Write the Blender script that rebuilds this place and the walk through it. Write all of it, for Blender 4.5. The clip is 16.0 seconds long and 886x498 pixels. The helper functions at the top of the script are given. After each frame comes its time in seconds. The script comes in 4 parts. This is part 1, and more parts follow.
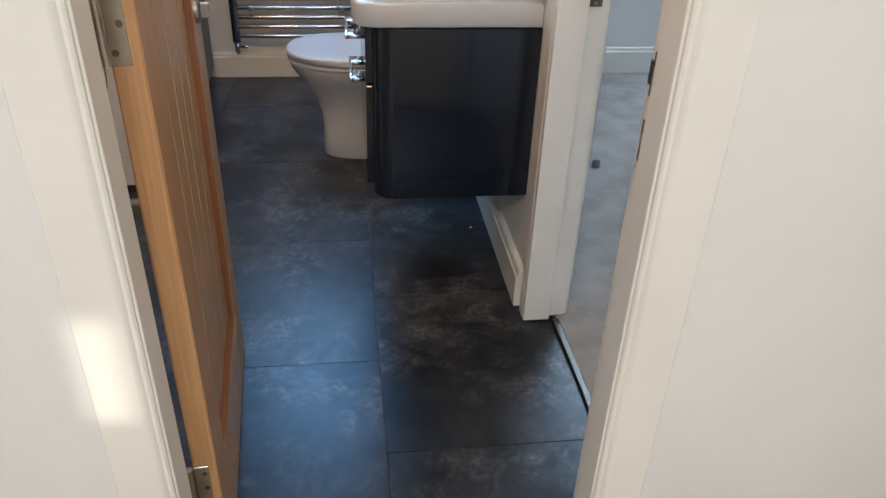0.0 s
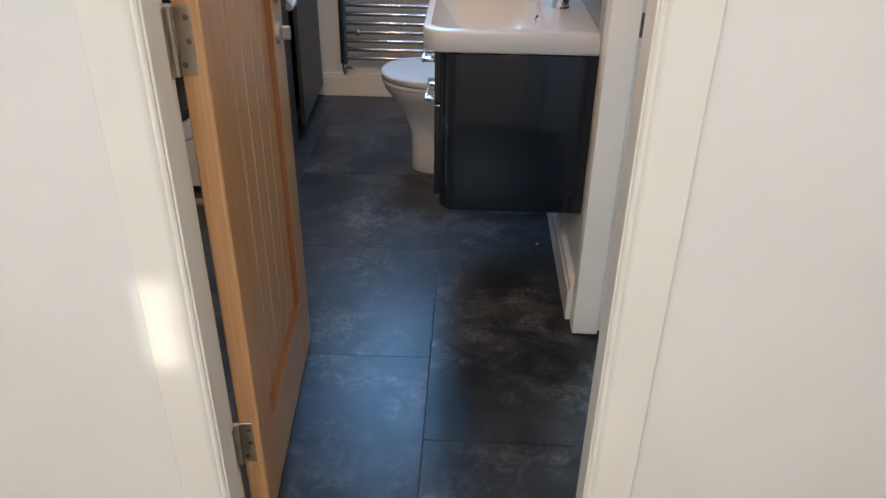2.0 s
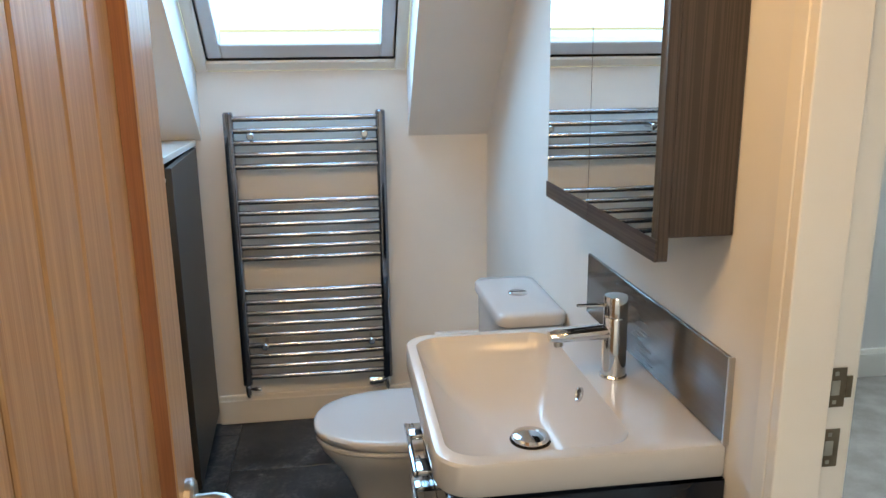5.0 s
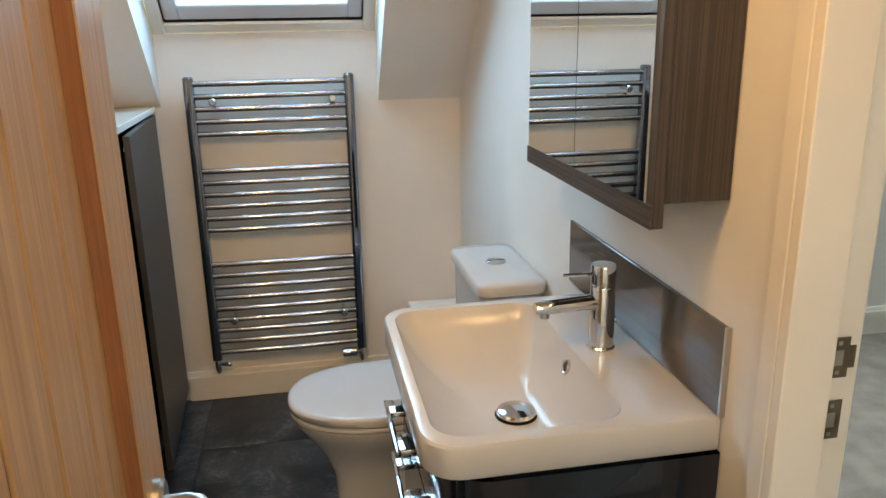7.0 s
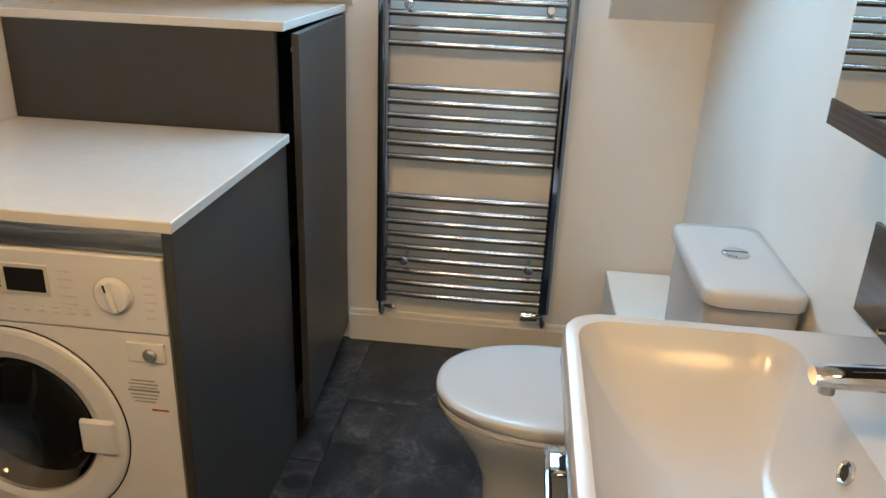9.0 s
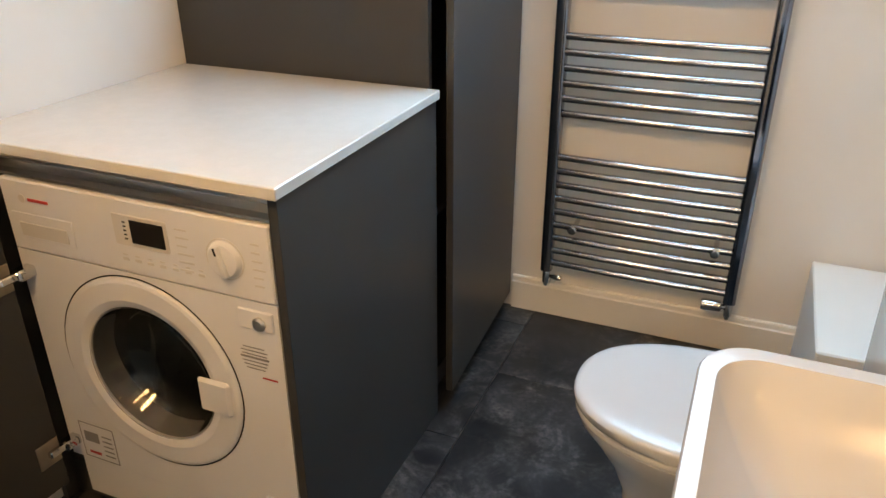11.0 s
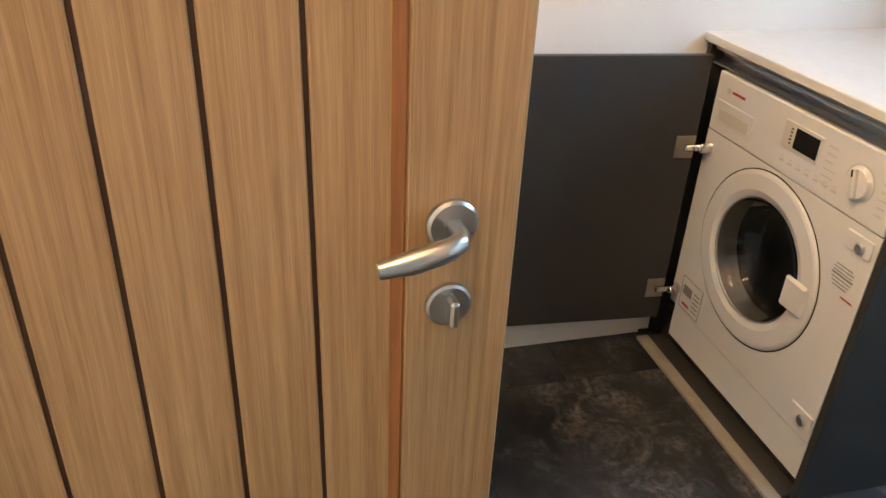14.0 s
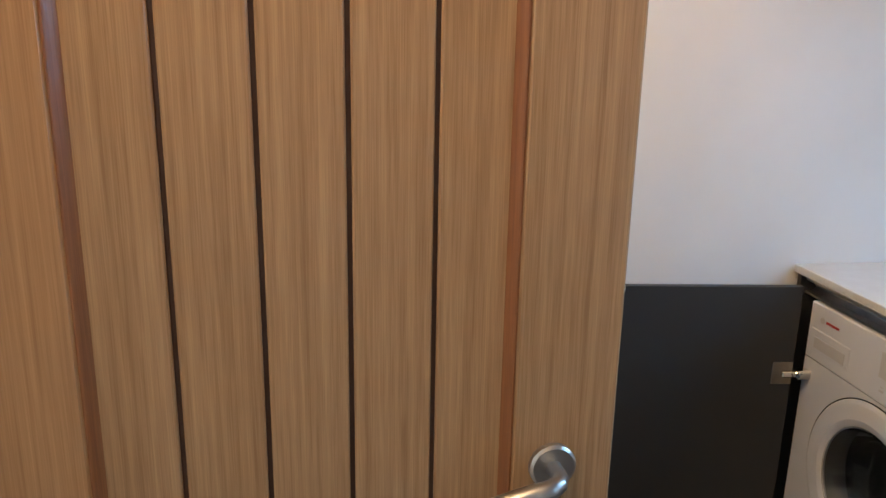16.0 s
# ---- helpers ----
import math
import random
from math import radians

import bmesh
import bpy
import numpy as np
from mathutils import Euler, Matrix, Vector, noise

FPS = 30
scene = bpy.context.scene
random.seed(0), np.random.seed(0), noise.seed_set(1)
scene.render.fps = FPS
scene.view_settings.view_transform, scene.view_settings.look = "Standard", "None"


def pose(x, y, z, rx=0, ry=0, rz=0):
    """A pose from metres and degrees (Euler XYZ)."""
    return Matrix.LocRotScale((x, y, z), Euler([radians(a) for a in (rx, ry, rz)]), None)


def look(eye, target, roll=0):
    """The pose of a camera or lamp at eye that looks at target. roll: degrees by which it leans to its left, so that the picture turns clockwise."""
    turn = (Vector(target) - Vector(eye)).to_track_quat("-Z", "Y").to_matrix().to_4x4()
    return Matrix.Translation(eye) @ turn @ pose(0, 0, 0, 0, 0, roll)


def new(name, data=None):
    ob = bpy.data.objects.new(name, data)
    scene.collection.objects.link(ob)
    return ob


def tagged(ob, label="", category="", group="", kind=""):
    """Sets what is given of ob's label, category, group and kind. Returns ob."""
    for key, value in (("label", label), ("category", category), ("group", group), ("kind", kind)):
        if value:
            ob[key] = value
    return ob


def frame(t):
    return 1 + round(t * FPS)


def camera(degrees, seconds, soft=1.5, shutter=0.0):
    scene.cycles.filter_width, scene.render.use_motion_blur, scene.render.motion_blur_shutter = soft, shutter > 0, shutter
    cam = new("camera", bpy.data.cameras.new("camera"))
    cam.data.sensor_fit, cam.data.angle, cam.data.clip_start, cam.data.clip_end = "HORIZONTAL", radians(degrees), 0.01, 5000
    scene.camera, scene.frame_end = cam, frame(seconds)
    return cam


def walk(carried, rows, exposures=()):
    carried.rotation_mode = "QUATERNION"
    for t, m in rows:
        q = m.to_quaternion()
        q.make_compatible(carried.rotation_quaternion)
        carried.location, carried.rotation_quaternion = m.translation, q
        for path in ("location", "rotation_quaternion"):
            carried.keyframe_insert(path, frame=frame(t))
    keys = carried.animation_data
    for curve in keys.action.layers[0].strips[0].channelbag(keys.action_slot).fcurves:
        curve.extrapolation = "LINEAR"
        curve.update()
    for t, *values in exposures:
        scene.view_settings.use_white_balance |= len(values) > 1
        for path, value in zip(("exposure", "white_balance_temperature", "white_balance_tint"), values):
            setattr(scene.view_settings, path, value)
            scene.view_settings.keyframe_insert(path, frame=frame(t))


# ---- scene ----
cam = camera(60.6, 16.0)
PATH = [
    (0, (0.099, 0.049, 1.271), (0.341, 1.732, 0.219), 2.2),
    (0.5, (0.152, -0.069, 1.292), (0.216, 1.688, 0.338), 2.5),
    (1, (0.218, -0.188, 1.301), (0.203, 1.524, 0.267), 1.6),
    (1.5, (0.234, -0.187, 1.303), (0.210, 1.497, 0.225), 1.3),
    (2, (0.249, -0.108, 1.312), (0.191, 1.622, 0.310), 0.9),
    (2.5, (0.249, 0.059, 1.344), (0.120, 1.878, 0.523), -0.2),
    (3, (0.127, 0.237, 1.381), (0.133, 2.118, 0.701), 0.0),
    (3.5, (0.060, 0.420, 1.390), (0.188, 2.320, 0.777), 1.1),
    (4, (0.064, 0.621, 1.411), (0.192, 2.540, 0.863), 0.4),
    (4.5, (0.034, 0.733, 1.413), (0.210, 2.661, 0.908), -0.5),
    (4.7, (-0.003, 0.775, 1.414), (0.223, 2.705, 0.938), -0.7),
    (6.8, (-0.013, 0.897, 1.413), (0.324, 2.808, 0.928), -0.9),
    (7, (-0.018, 0.894, 1.402), (0.326, 2.782, 0.84), -1.0),
    (7.5, (0.006, 0.974, 1.372), (0.302, 2.842, 0.723), -2.2),
    (8, (0.057, 1.104, 1.37), (0.207, 2.973, 0.677), -4.0),
    (8.5, (0.037, 1.247, 1.35), (0.098, 3.116, 0.64), -1.0),
    (9, (0.041, 1.369, 1.328), (-0.143, 3.217, 0.584), 2.4),
    (9.2, (0.06, 1.414, 1.33), (-0.264, 3.233, 0.564), 1.9),
    (11.3, (0.165, 1.605, 1.313), (-0.621, 3.208, 0.413), -1.0),
    (11.5, (0.21, 1.611, 1.316), (-0.662, 3.167, 0.411), -1.8),
    (12, (0.279, 1.607, 1.316), (-0.714, 3.084, 0.403), -2.4),
    (12.5, (0.291, 1.573, 1.299), (-0.763, 2.999, 0.374), -2.2),
    (13, (0.328, 1.564, 1.311), (-0.941, 2.792, 0.372), -3.4),
    (13.5, (0.371, 1.46, 1.288), (-1.184, 2.274, 0.328), -2.1),
    (14, (0.439, 1.367, 1.306), (-1.24, 1.841, 0.328), 2.8),
    (14.5, (0.5, 1.351, 1.259), (-1.191, 1.694, 0.248), 5.0),
    (15, (0.522, 1.361, 1.278), (-1.155, 1.668, 0.232), 5.0),
    (15.5, (0.537, 1.348, 1.315), (-1.253, 1.62, 0.466), 3.2),
    (16, (0.539, 1.332, 1.409), (-1.38, 1.58, 0.899), 1.12),
]
walk(cam, [(t, look(eye, target, roll)) for t, eye, target, roll in PATH], exposures=[(0.0, -0.05, 6350, 10), (2.0, -0.08, 6350, 10), (2.5, -0.2, 6500, 10), (3.0, -0.15, 6350, 9), (3.5, -0.2, 5950, 8), (4.0, -0.1, 6350, 7), (4.5, -0.05, 6850, 6), (7.0, -0.06, 8500, 8), (8.0, 0.0, 8400, 8), (8.6, 0.14, 8200, 5), (9.2, 0.08, 8200, 5), (11.5, 0.5, 8700, 10), (13.0, 0.7, 8900, 10), (13.5, 0.65, 8400, 9), (14.5, 0.6, 6900, 8), (15.5, 0.3, 6700, 8), (16.0, -0.05, 6500, 8)])

# ---- world, sun, large lights ----
wd = bpy.data.worlds.new("sky")
scene.world = wd
wd.use_nodes = True
wn = wd.node_tree.nodes
sky = wn.new("ShaderNodeTexSky")
sky.sky_type = "NISHITA"
sky.sun_disc = False
sky.sun_elevation, sky.sun_rotation = radians(22), radians(170)
wd.node_tree.links.new(sky.outputs[0], wn["Background"].inputs[0])
wn["Background"].inputs[1].default_value = 0.15


def lamp(name, kind, m, power, colour, size=0.1, size_y=None, spread=None):
    d = bpy.data.lights.new(name, kind)
    d.energy, d.color = power, colour
    if kind == "AREA":
        d.shape = "RECTANGLE" if size_y else "DISK"
        d.size = size
        if size_y:
            d.size_y = size_y
        if spread:
            d.spread = radians(spread)
    elif kind == "SUN":
        d.angle = radians(0.8)
    else:
        d.shadow_soft_size = size
    ob = new(name, d)
    ob.matrix_world = m
    return ob



# unseen lamps, added and placed to give the bathroom its warm light
LIGHTS = [(-0.45, 1.45), (0.2, 1.2)]
for (x, y), power in zip(LIGHTS, (16.5, 4.8)):
    lamp("added_warm_lamp", "AREA", pose(x, y, 2.33), power, (1.0, 0.63, 0.32), 0.28)
lamp("sun", "SUN", look((0, 0, 0), (-0.17, 1.0, -0.40)), 1.9, (1.0, 0.93, 0.80))
for x0, x1, power, tone in ((-0.504, 0.267, 17, (0.30, 0.60, 1.0)), (1.40, 2.17, 26, (0.62, 0.80, 1.0))):
    lamp("window_daylight", "AREA", look(((x0 + x1) / 2, 3.50, 1.83), ((x0 + x1) / 2, 2.50, 0.83)), power, tone, 0.60, 0.80)
# fill lamp added over the landing, tuned to brighten its walls
lamp("landing_fill_lamp", "AREA", pose(-0.1, -1.0, 2.42), 53, (1.0, 0.975, 0.94), 1.0, 0.85)

# ---- materials ----
def material(name, base, rough=0.5, metal=0.0, dark=None, scale=8.0, stretch=(1, 1, 1), bump=0.0, bump_scale=None, mix=(0.35, 0.7), fine=0.0, fine_scale=120.0, rough_var=0.0, coat=0.0, detail=6.0, spec=None, twist=0.0):
    m = bpy.data.materials.new(name)
    m.use_nodes = True
    nt = m.node_tree
    p = nt.nodes["Principled BSDF"]
    p.inputs["Roughness"].default_value = rough
    p.inputs["Metallic"].default_value = metal
    p.inputs["Coat Weight"].default_value = coat
    p.inputs["Coat Roughness"].default_value = 0.05
    if spec is not None:
        p.inputs["Specular IOR Level"].default_value = spec
    tc = nt.nodes.new("ShaderNodeTexCoord")
    mp = nt.nodes.new("ShaderNodeMapping")
    mp.inputs["Scale"].default_value = stretch
    nt.links.new(tc.outputs["Object"], mp.inputs[0])
    n1 = nt.nodes.new("ShaderNodeTexNoise")
    n1.inputs["Scale"].default_value, n1.inputs["Detail"].default_value = scale, detail
    n1.inputs["Distortion"].default_value = twist
    nt.links.new(mp.outputs[0], n1.inputs["Vector"])
    n2 = nt.nodes.new("ShaderNodeTexNoise")
    n2.inputs["Scale"].default_value, n2.inputs["Detail"].default_value = fine_scale, 3
    nt.links.new(mp.outputs[0], n2.inputs["Vector"])
    ramp = nt.nodes.new("ShaderNodeValToRGB")
    ramp.color_ramp.elements[0].position, ramp.color_ramp.elements[1].position = mix
    d = dark or tuple(c * 0.94 for c in base)
    ramp.color_ramp.elements[0].color = (*d, 1)
    ramp.color_ramp.elements[1].color = (*base, 1)
    if fine > 0:
        add = nt.nodes.new("ShaderNodeMath")
        add.operation = "MULTIPLY_ADD"
        add.inputs[1].default_value, add.inputs[2].default_value = fine, -fine / 2
        nt.links.new(n2.outputs[0], add.inputs[0])
        sm = nt.nodes.new("ShaderNodeMath")
        nt.links.new(n1.outputs[0], sm.inputs[0])
        nt.links.new(add.outputs[0], sm.inputs[1])
        nt.links.new(sm.outputs[0], ramp.inputs[0])
    else:
        nt.links.new(n1.outputs[0], ramp.inputs[0])
    nt.links.new(ramp.outputs[0], p.inputs["Base Color"])
    if rough_var:
        mr = nt.nodes.new("ShaderNodeMapRange")
        mr.inputs[3].default_value, mr.inputs[4].default_value = rough - rough_var, rough + rough_var
        nt.links.new(n1.outputs[0], mr.inputs[0])
        nt.links.new(mr.outputs[0], p.inputs["Roughness"])
    if bump:
        b = nt.nodes.new("ShaderNodeBump")
        b.inputs["Strength"].default_value, b.inputs["Distance"].default_value = bump, 0.002
        nt.links.new((n2 if bump_scale == "fine" else n1).outputs[0], b.inputs["Height"])
        nt.links.new(b.outputs[0], p.inputs["Normal"])
    return m


def shift_by_piece(m):
    """Moves the pattern of each piece, so that no two look alike."""
    nt = m.node_tree
    info = nt.nodes.new("ShaderNodeObjectInfo")
    mul = nt.nodes.new("ShaderNodeVectorMath")
    mul.operation = "SCALE"
    mul.inputs[0].default_value = (7.3, 11.9, 3.1)
    nt.links.new(info.outputs["Random"], mul.inputs["Scale"])
    for n in nt.nodes:
        if n.type == "MAPPING":
            nt.links.new(mul.outputs[0], n.inputs["Location"])


WALL = material("wall_paint", (0.78, 0.77, 0.745), 0.75, scale=3, bump=0.05, bump_scale="fine", fine_scale=260)
CEIL = material("ceiling_paint", (0.80, 0.795, 0.78), 0.8, scale=3, bump=0.05, bump_scale="fine", fine_scale=260)
WOODWORK = material("white_gloss_paint", (0.82, 0.795, 0.735), 0.28, scale=4, bump=0.03, bump_scale="fine", fine_scale=90)
def slate_material():
    """Near-black vinyl slate: pale cloudy patches broken up by fine ragged veins."""
    m = bpy.data.materials.new("slate_vinyl_tile")
    m.use_nodes = True
    nt = m.node_tree
    p = nt.nodes["Principled BSDF"]
    tc, mp = nt.nodes.new("ShaderNodeTexCoord"), nt.nodes.new("ShaderNodeMapping")
    nt.links.new(tc.outputs["Object"], mp.inputs[0])

    def noise(scale, detail, twist, lo, hi, rough=0.55):
        n = nt.nodes.new("ShaderNodeTexNoise")
        n.inputs["Scale"].default_value, n.inputs["Detail"].default_value = scale, detail
        n.inputs["Distortion"].default_value, n.inputs["Roughness"].default_value = twist, rough
        nt.links.new(mp.outputs[0], n.inputs["Vector"])
        r = nt.nodes.new("ShaderNodeMapRange")
        r.inputs[1].default_value, r.inputs[2].default_value = lo, hi
        nt.links.new(n.outputs[0], r.inputs[0])
        return r.outputs[0]

    def mult(a, b):
        n = nt.nodes.new("ShaderNodeMath")
        n.operation = "MULTIPLY"
        nt.links.new(a, n.inputs[0])
        nt.links.new(b, n.inputs[1])
        return n.outputs[0]

    patch = noise(3.4, 6, 0.6, 0.40, 0.60)
    vein = noise(9, 10, 1.4, 0.42, 0.68, 0.62)
    grain = noise(70, 4, 0.0, 0.3, 0.7)
    cloud = noise(5, 8, 0.4, 0.35, 0.7)
    c1 = nt.nodes.new("ShaderNodeMix")
    c1.data_type = "RGBA"
    c1.inputs[6].default_value, c1.inputs[7].default_value = (0.009, 0.0095, 0.011, 1), (0.034, 0.036, 0.041, 1)
    nt.links.new(cloud, c1.inputs[0])
    c2 = nt.nodes.new("ShaderNodeMix")
    c2.data_type = "RGBA"
    c2.inputs[7].default_value = (0.175, 0.173, 0.175, 1)
    nt.links.new(mult(mult(patch, vein), grain), c2.inputs[0])
    nt.links.new(c1.outputs[2], c2.inputs[6])
    nt.links.new(c2.outputs[2], p.inputs["Base Color"])
    p.inputs["Specular IOR Level"].default_value = 0.38
    # blue of the reflected window light, put into the floor's sheen colour
    p.inputs["Specular Tint"].default_value = (0.68, 0.85, 1.0, 1)
    rg = nt.nodes.new("ShaderNodeMapRange")
    rg.inputs[3].default_value, rg.inputs[4].default_value = 0.28, 0.36
    nt.links.new(vein, rg.inputs[0])
    nt.links.new(rg.outputs[0], p.inputs["Roughness"])
    b = nt.nodes.new("ShaderNodeBump")
    b.inputs["Strength"].default_value, b.inputs["Distance"].default_value = 0.12, 0.001
    nt.links.new(vein, b.inputs["Height"])
    nt.links.new(b.outputs[0], p.inputs["Normal"])
    return m


SLATE_TILE = slate_material()
shift_by_piece(SLATE_TILE)
JOINT = material("tile_joint", (0.012, 0.012, 0.014), 0.5)
CARPET_BEIGE = material("beige_carpet", (0.36, 0.30, 0.24), 0.95, dark=(0.22, 0.18, 0.14), scale=240, bump=0.9, mix=(0.3, 0.7))
CARPET_GREY = material("grey_carpet", (0.34, 0.31, 0.285), 0.95, dark=(0.24, 0.22, 0.20), scale=9, bump=0.8, bump_scale="fine", fine=0.5, fine_scale=300, mix=(0.35, 0.65))
OAK = material("oak", (0.56, 0.355, 0.185), 0.38, dark=(0.35, 0.195, 0.088), scale=7, stretch=(18, 18, 0.30), bump=0.10, fine=0.8, fine_scale=45, mix=(0.25, 0.75))
OAK_BEAD = material("stained_oak_bead", (0.32, 0.125, 0.042), 0.34, dark=(0.22, 0.082, 0.028), scale=8, stretch=(20, 20, 0.4), bump=0.06, fine=0.6, fine_scale=40)
OAK_EDGE = material("oak_edge", (0.55, 0.315, 0.15), 0.4, dark=(0.37, 0.190, 0.080), scale=8, stretch=(20, 20, 0.30), bump=0.08, fine=0.7, fine_scale=40, mix=(0.25, 0.78))
# near-black oak: the shade inside the grooves is put into the colour
GROOVE_SHADE = material("oak_groove_shade", (0.06, 0.024, 0.010), 0.5, scale=6, stretch=(9, 9, 0.5))
GREY_UNIT = material("dark_grey_laminate", (0.040, 0.0415, 0.0435), 0.42, dark=(0.033, 0.0345, 0.036), scale=2, bump=0.04, bump_scale="fine", fine_scale=300)
# dark grey gloss with its navy reflection put into the base colour
VANITY_GLOSS = material("dark_grey_gloss", (0.011, 0.016, 0.026), 0.06, dark=(0.010, 0.014, 0.022), scale=2, spec=0.5)
# cabinet insides: their shade is put into this near-black board colour
SHADED_INSIDE = material("shaded_inside_board", (0.03, 0.03, 0.032), 0.7)
QUARTZ = material("white_quartz", (0.62, 0.63, 0.62), 0.16, dark=(0.595, 0.605, 0.595), scale=30, fine=0.5, fine_scale=180)
CERAMIC = material("white_ceramic", (0.50, 0.505, 0.515), 0.18, scale=2)
PLASTIC = material("white_plastic", (0.64, 0.665, 0.71), 0.3, scale=3)
PLASTIC_GREY = material("light_grey_plastic", (0.55, 0.55, 0.55), 0.35, scale=3)
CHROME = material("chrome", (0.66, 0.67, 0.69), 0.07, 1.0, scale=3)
# radiator chrome again, its dark reflections put into two dimmer base colours
CHROME_SHADED_UPRIGHT = material("chrome_shaded_upright", (0.27, 0.285, 0.33), 0.08, 1.0, scale=3)
CHROME_SHADED_RAIL = material("chrome_shaded_rail", (0.40, 0.41, 0.44), 0.13, 1.0, scale=3)
CHROME_BACK = material("satin_steel", (0.55, 0.55, 0.55), 0.3, 1.0, scale=20)
BRASS = material("antique_steel", (0.25, 0.20, 0.14), 0.32, 1.0, dark=(0.14, 0.11, 0.075), scale=20)
NICKEL = material("nickel", (0.50, 0.46, 0.39), 0.3, 1.0, dark=(0.38, 0.34, 0.28), scale=20)
DRUM = material("drum_steel", (0.62, 0.61, 0.60), 0.26, 1.0, dark=(0.38, 0.37, 0.36), scale=6)
THRESHOLD = material("dark_bronze_strip", (0.10, 0.095, 0.09), 0.35, 1.0, scale=20)
BLACK = material("black_plastic", (0.012, 0.012, 0.013), 0.25, scale=3)
TRAY = material("white_acrylic", (0.82, 0.815, 0.79), 0.18, scale=2, coat=0.2)
SPLASH = material("grey_woodgrain", (0.082, 0.076, 0.070), 0.12, dark=(0.074, 0.068, 0.062), scale=9, stretch=(14, 0.3, 14), fine=0.3, fine_scale=30, mix=(0.36, 0.64), detail=4, coat=0.2)
RIBBED = material("ribbed_woodgrain", (0.058, 0.047, 0.043), 0.45, dark=(0.034, 0.028, 0.027), scale=15, stretch=(16, 16, 0.12), bump=0.3, fine=0.1, fine_scale=30, mix=(0.46, 0.55), detail=3)
RIBBED_ALONG = material("ribbed_woodgrain_along", (0.080, 0.066, 0.061), 0.45, dark=(0.036, 0.030, 0.028), scale=14, stretch=(16, 0.2, 16), bump=0.3, fine=0.2, fine_scale=30, mix=(0.42, 0.58), detail=3)
PRINT_GREY = material("grey_print", (0.22, 0.22, 0.23), 0.5)

TRIM = material("worn_grey_trim", (0.30, 0.285, 0.265), 0.5, dark=(0.22, 0.21, 0.195), scale=14)
RED = material("red_print", (0.45, 0.03, 0.03), 0.4)
RUBBER = material("grey_rubber", (0.16, 0.16, 0.165), 0.6, scale=10)
SEAL = material("grey_seal", (0.42, 0.43, 0.47), 0.35, scale=3)


def mirror_material():
    m = bpy.data.materials.new("mirror")
    m.use_nodes = True
    p = m.node_tree.nodes["Principled BSDF"]
    p.inputs["Base Color"].default_value = (0.86, 0.88, 0.87, 1)
    p.inputs["Metallic"].default_value, p.inputs["Roughness"].default_value = 1.0, 0.01
    return m


def glass_material(name, tint, rough=0.0):
    m = bpy.data.materials.new(name)
    m.use_nodes = True
    p = m.node_tree.nodes["Principled BSDF"]
    p.inputs["Base Color"].default_value = (*tint, 1)
    p.inputs["Transmission Weight"].default_value, p.inputs["Roughness"].default_value = 1.0, rough
    p.inputs["IOR"].default_value = 1.45
    return m


MIRROR = mirror_material()
GLASS = glass_material("window_glass", (0.97, 0.99, 0.99))
SHOWER_GLASS = glass_material("shower_glass", (0.93, 0.97, 0.955))
PORTHOLE = glass_material("porthole_glass", (0.85, 0.86, 0.86))


# ---- mesh helpers ----
def box(bm, x0, x1, y0, y1, z0, z1, bevel=0.0, seg=1, rot=None, at=None):
    r = bmesh.ops.create_cube(bm, size=1.0)
    vs = r["verts"]
    bmesh.ops.scale(bm, vec=(x1 - x0, y1 - y0, z1 - z0), verts=vs)
    bmesh.ops.translate(bm, vec=((x0 + x1) / 2, (y0 + y1) / 2, (z0 + z1) / 2), verts=vs)
    if bevel:
        es = {e for v in vs for e in v.link_edges}
        r = bmesh.ops.bevel(bm, geom=list(es), offset=bevel, segments=seg, affect="EDGES", profile=0.5)
        vs = list({v for f in r["faces"] for v in f.verts} | {v for v in vs if v.is_valid})
    if rot is not None:
        bmesh.ops.transform(bm, matrix=rot, verts=vs)
    return vs


def tube(bm, pts, rad, n=16, cap=True):
    """A round bar along a line of points."""
    pts = [Vector(p) for p in pts]
    rings = []
    side = None
    for i, p in enumerate(pts):
        d = (pts[min(i + 1, len(pts) - 1)] - pts[max(i - 1, 0)]).normalized()
        if side is None:
            side = d.orthogonal().normalized()
        side = (side - d * side.dot(d)).normalized()
        up = d.cross(side)
        r = rad[i] if isinstance(rad, (list, tuple)) else rad
        rings.append([bm.verts.new(p + r * (math.cos(a) * side + math.sin(a) * up)) for a in [2 * math.pi * k / n for k in range(n)]])
    for a, b in zip(rings, rings[1:]):
        for k in range(n):
            bm.faces.new((a[k], a[(k + 1) % n], b[(k + 1) % n], b[k]))
    if cap:
        bm.faces.new(rings[0][::-1])
        bm.faces.new(rings[-1])


def lathe(bm, prof, centre, axis, n=40, closed=False):
    """Turns a profile of (radius, along) round an axis through centre."""
    axis = Vector(axis).normalized()
    side = axis.orthogonal().normalized()
    up = axis.cross(side)
    c = Vector(centre)
    rings = []
    for r, h in prof:
        if r < 1e-5:
            rings.append([bm.verts.new(c + axis * h)])
        else:
            rings.append([bm.verts.new(c + axis * h + r * (math.cos(2 * math.pi * k / n) * side + math.sin(2 * math.pi * k / n) * up)) for k in range(n)])
    pairs = list(zip(rings, rings[1:]))
    if closed:
        pairs.append((rings[-1], rings[0]))
    for a, b in pairs:
        for k in range(n):
            q = (k + 1) % n
            if len(a) == 1 and len(b) == 1:
                continue
            if len(a) == 1:
                bm.faces.new((a[0], b[q], b[k]))
            elif len(b) == 1:
                bm.faces.new((a[k], a[q], b[0]))
            else:
                bm.faces.new((a[k], a[q], b[q], b[k]))


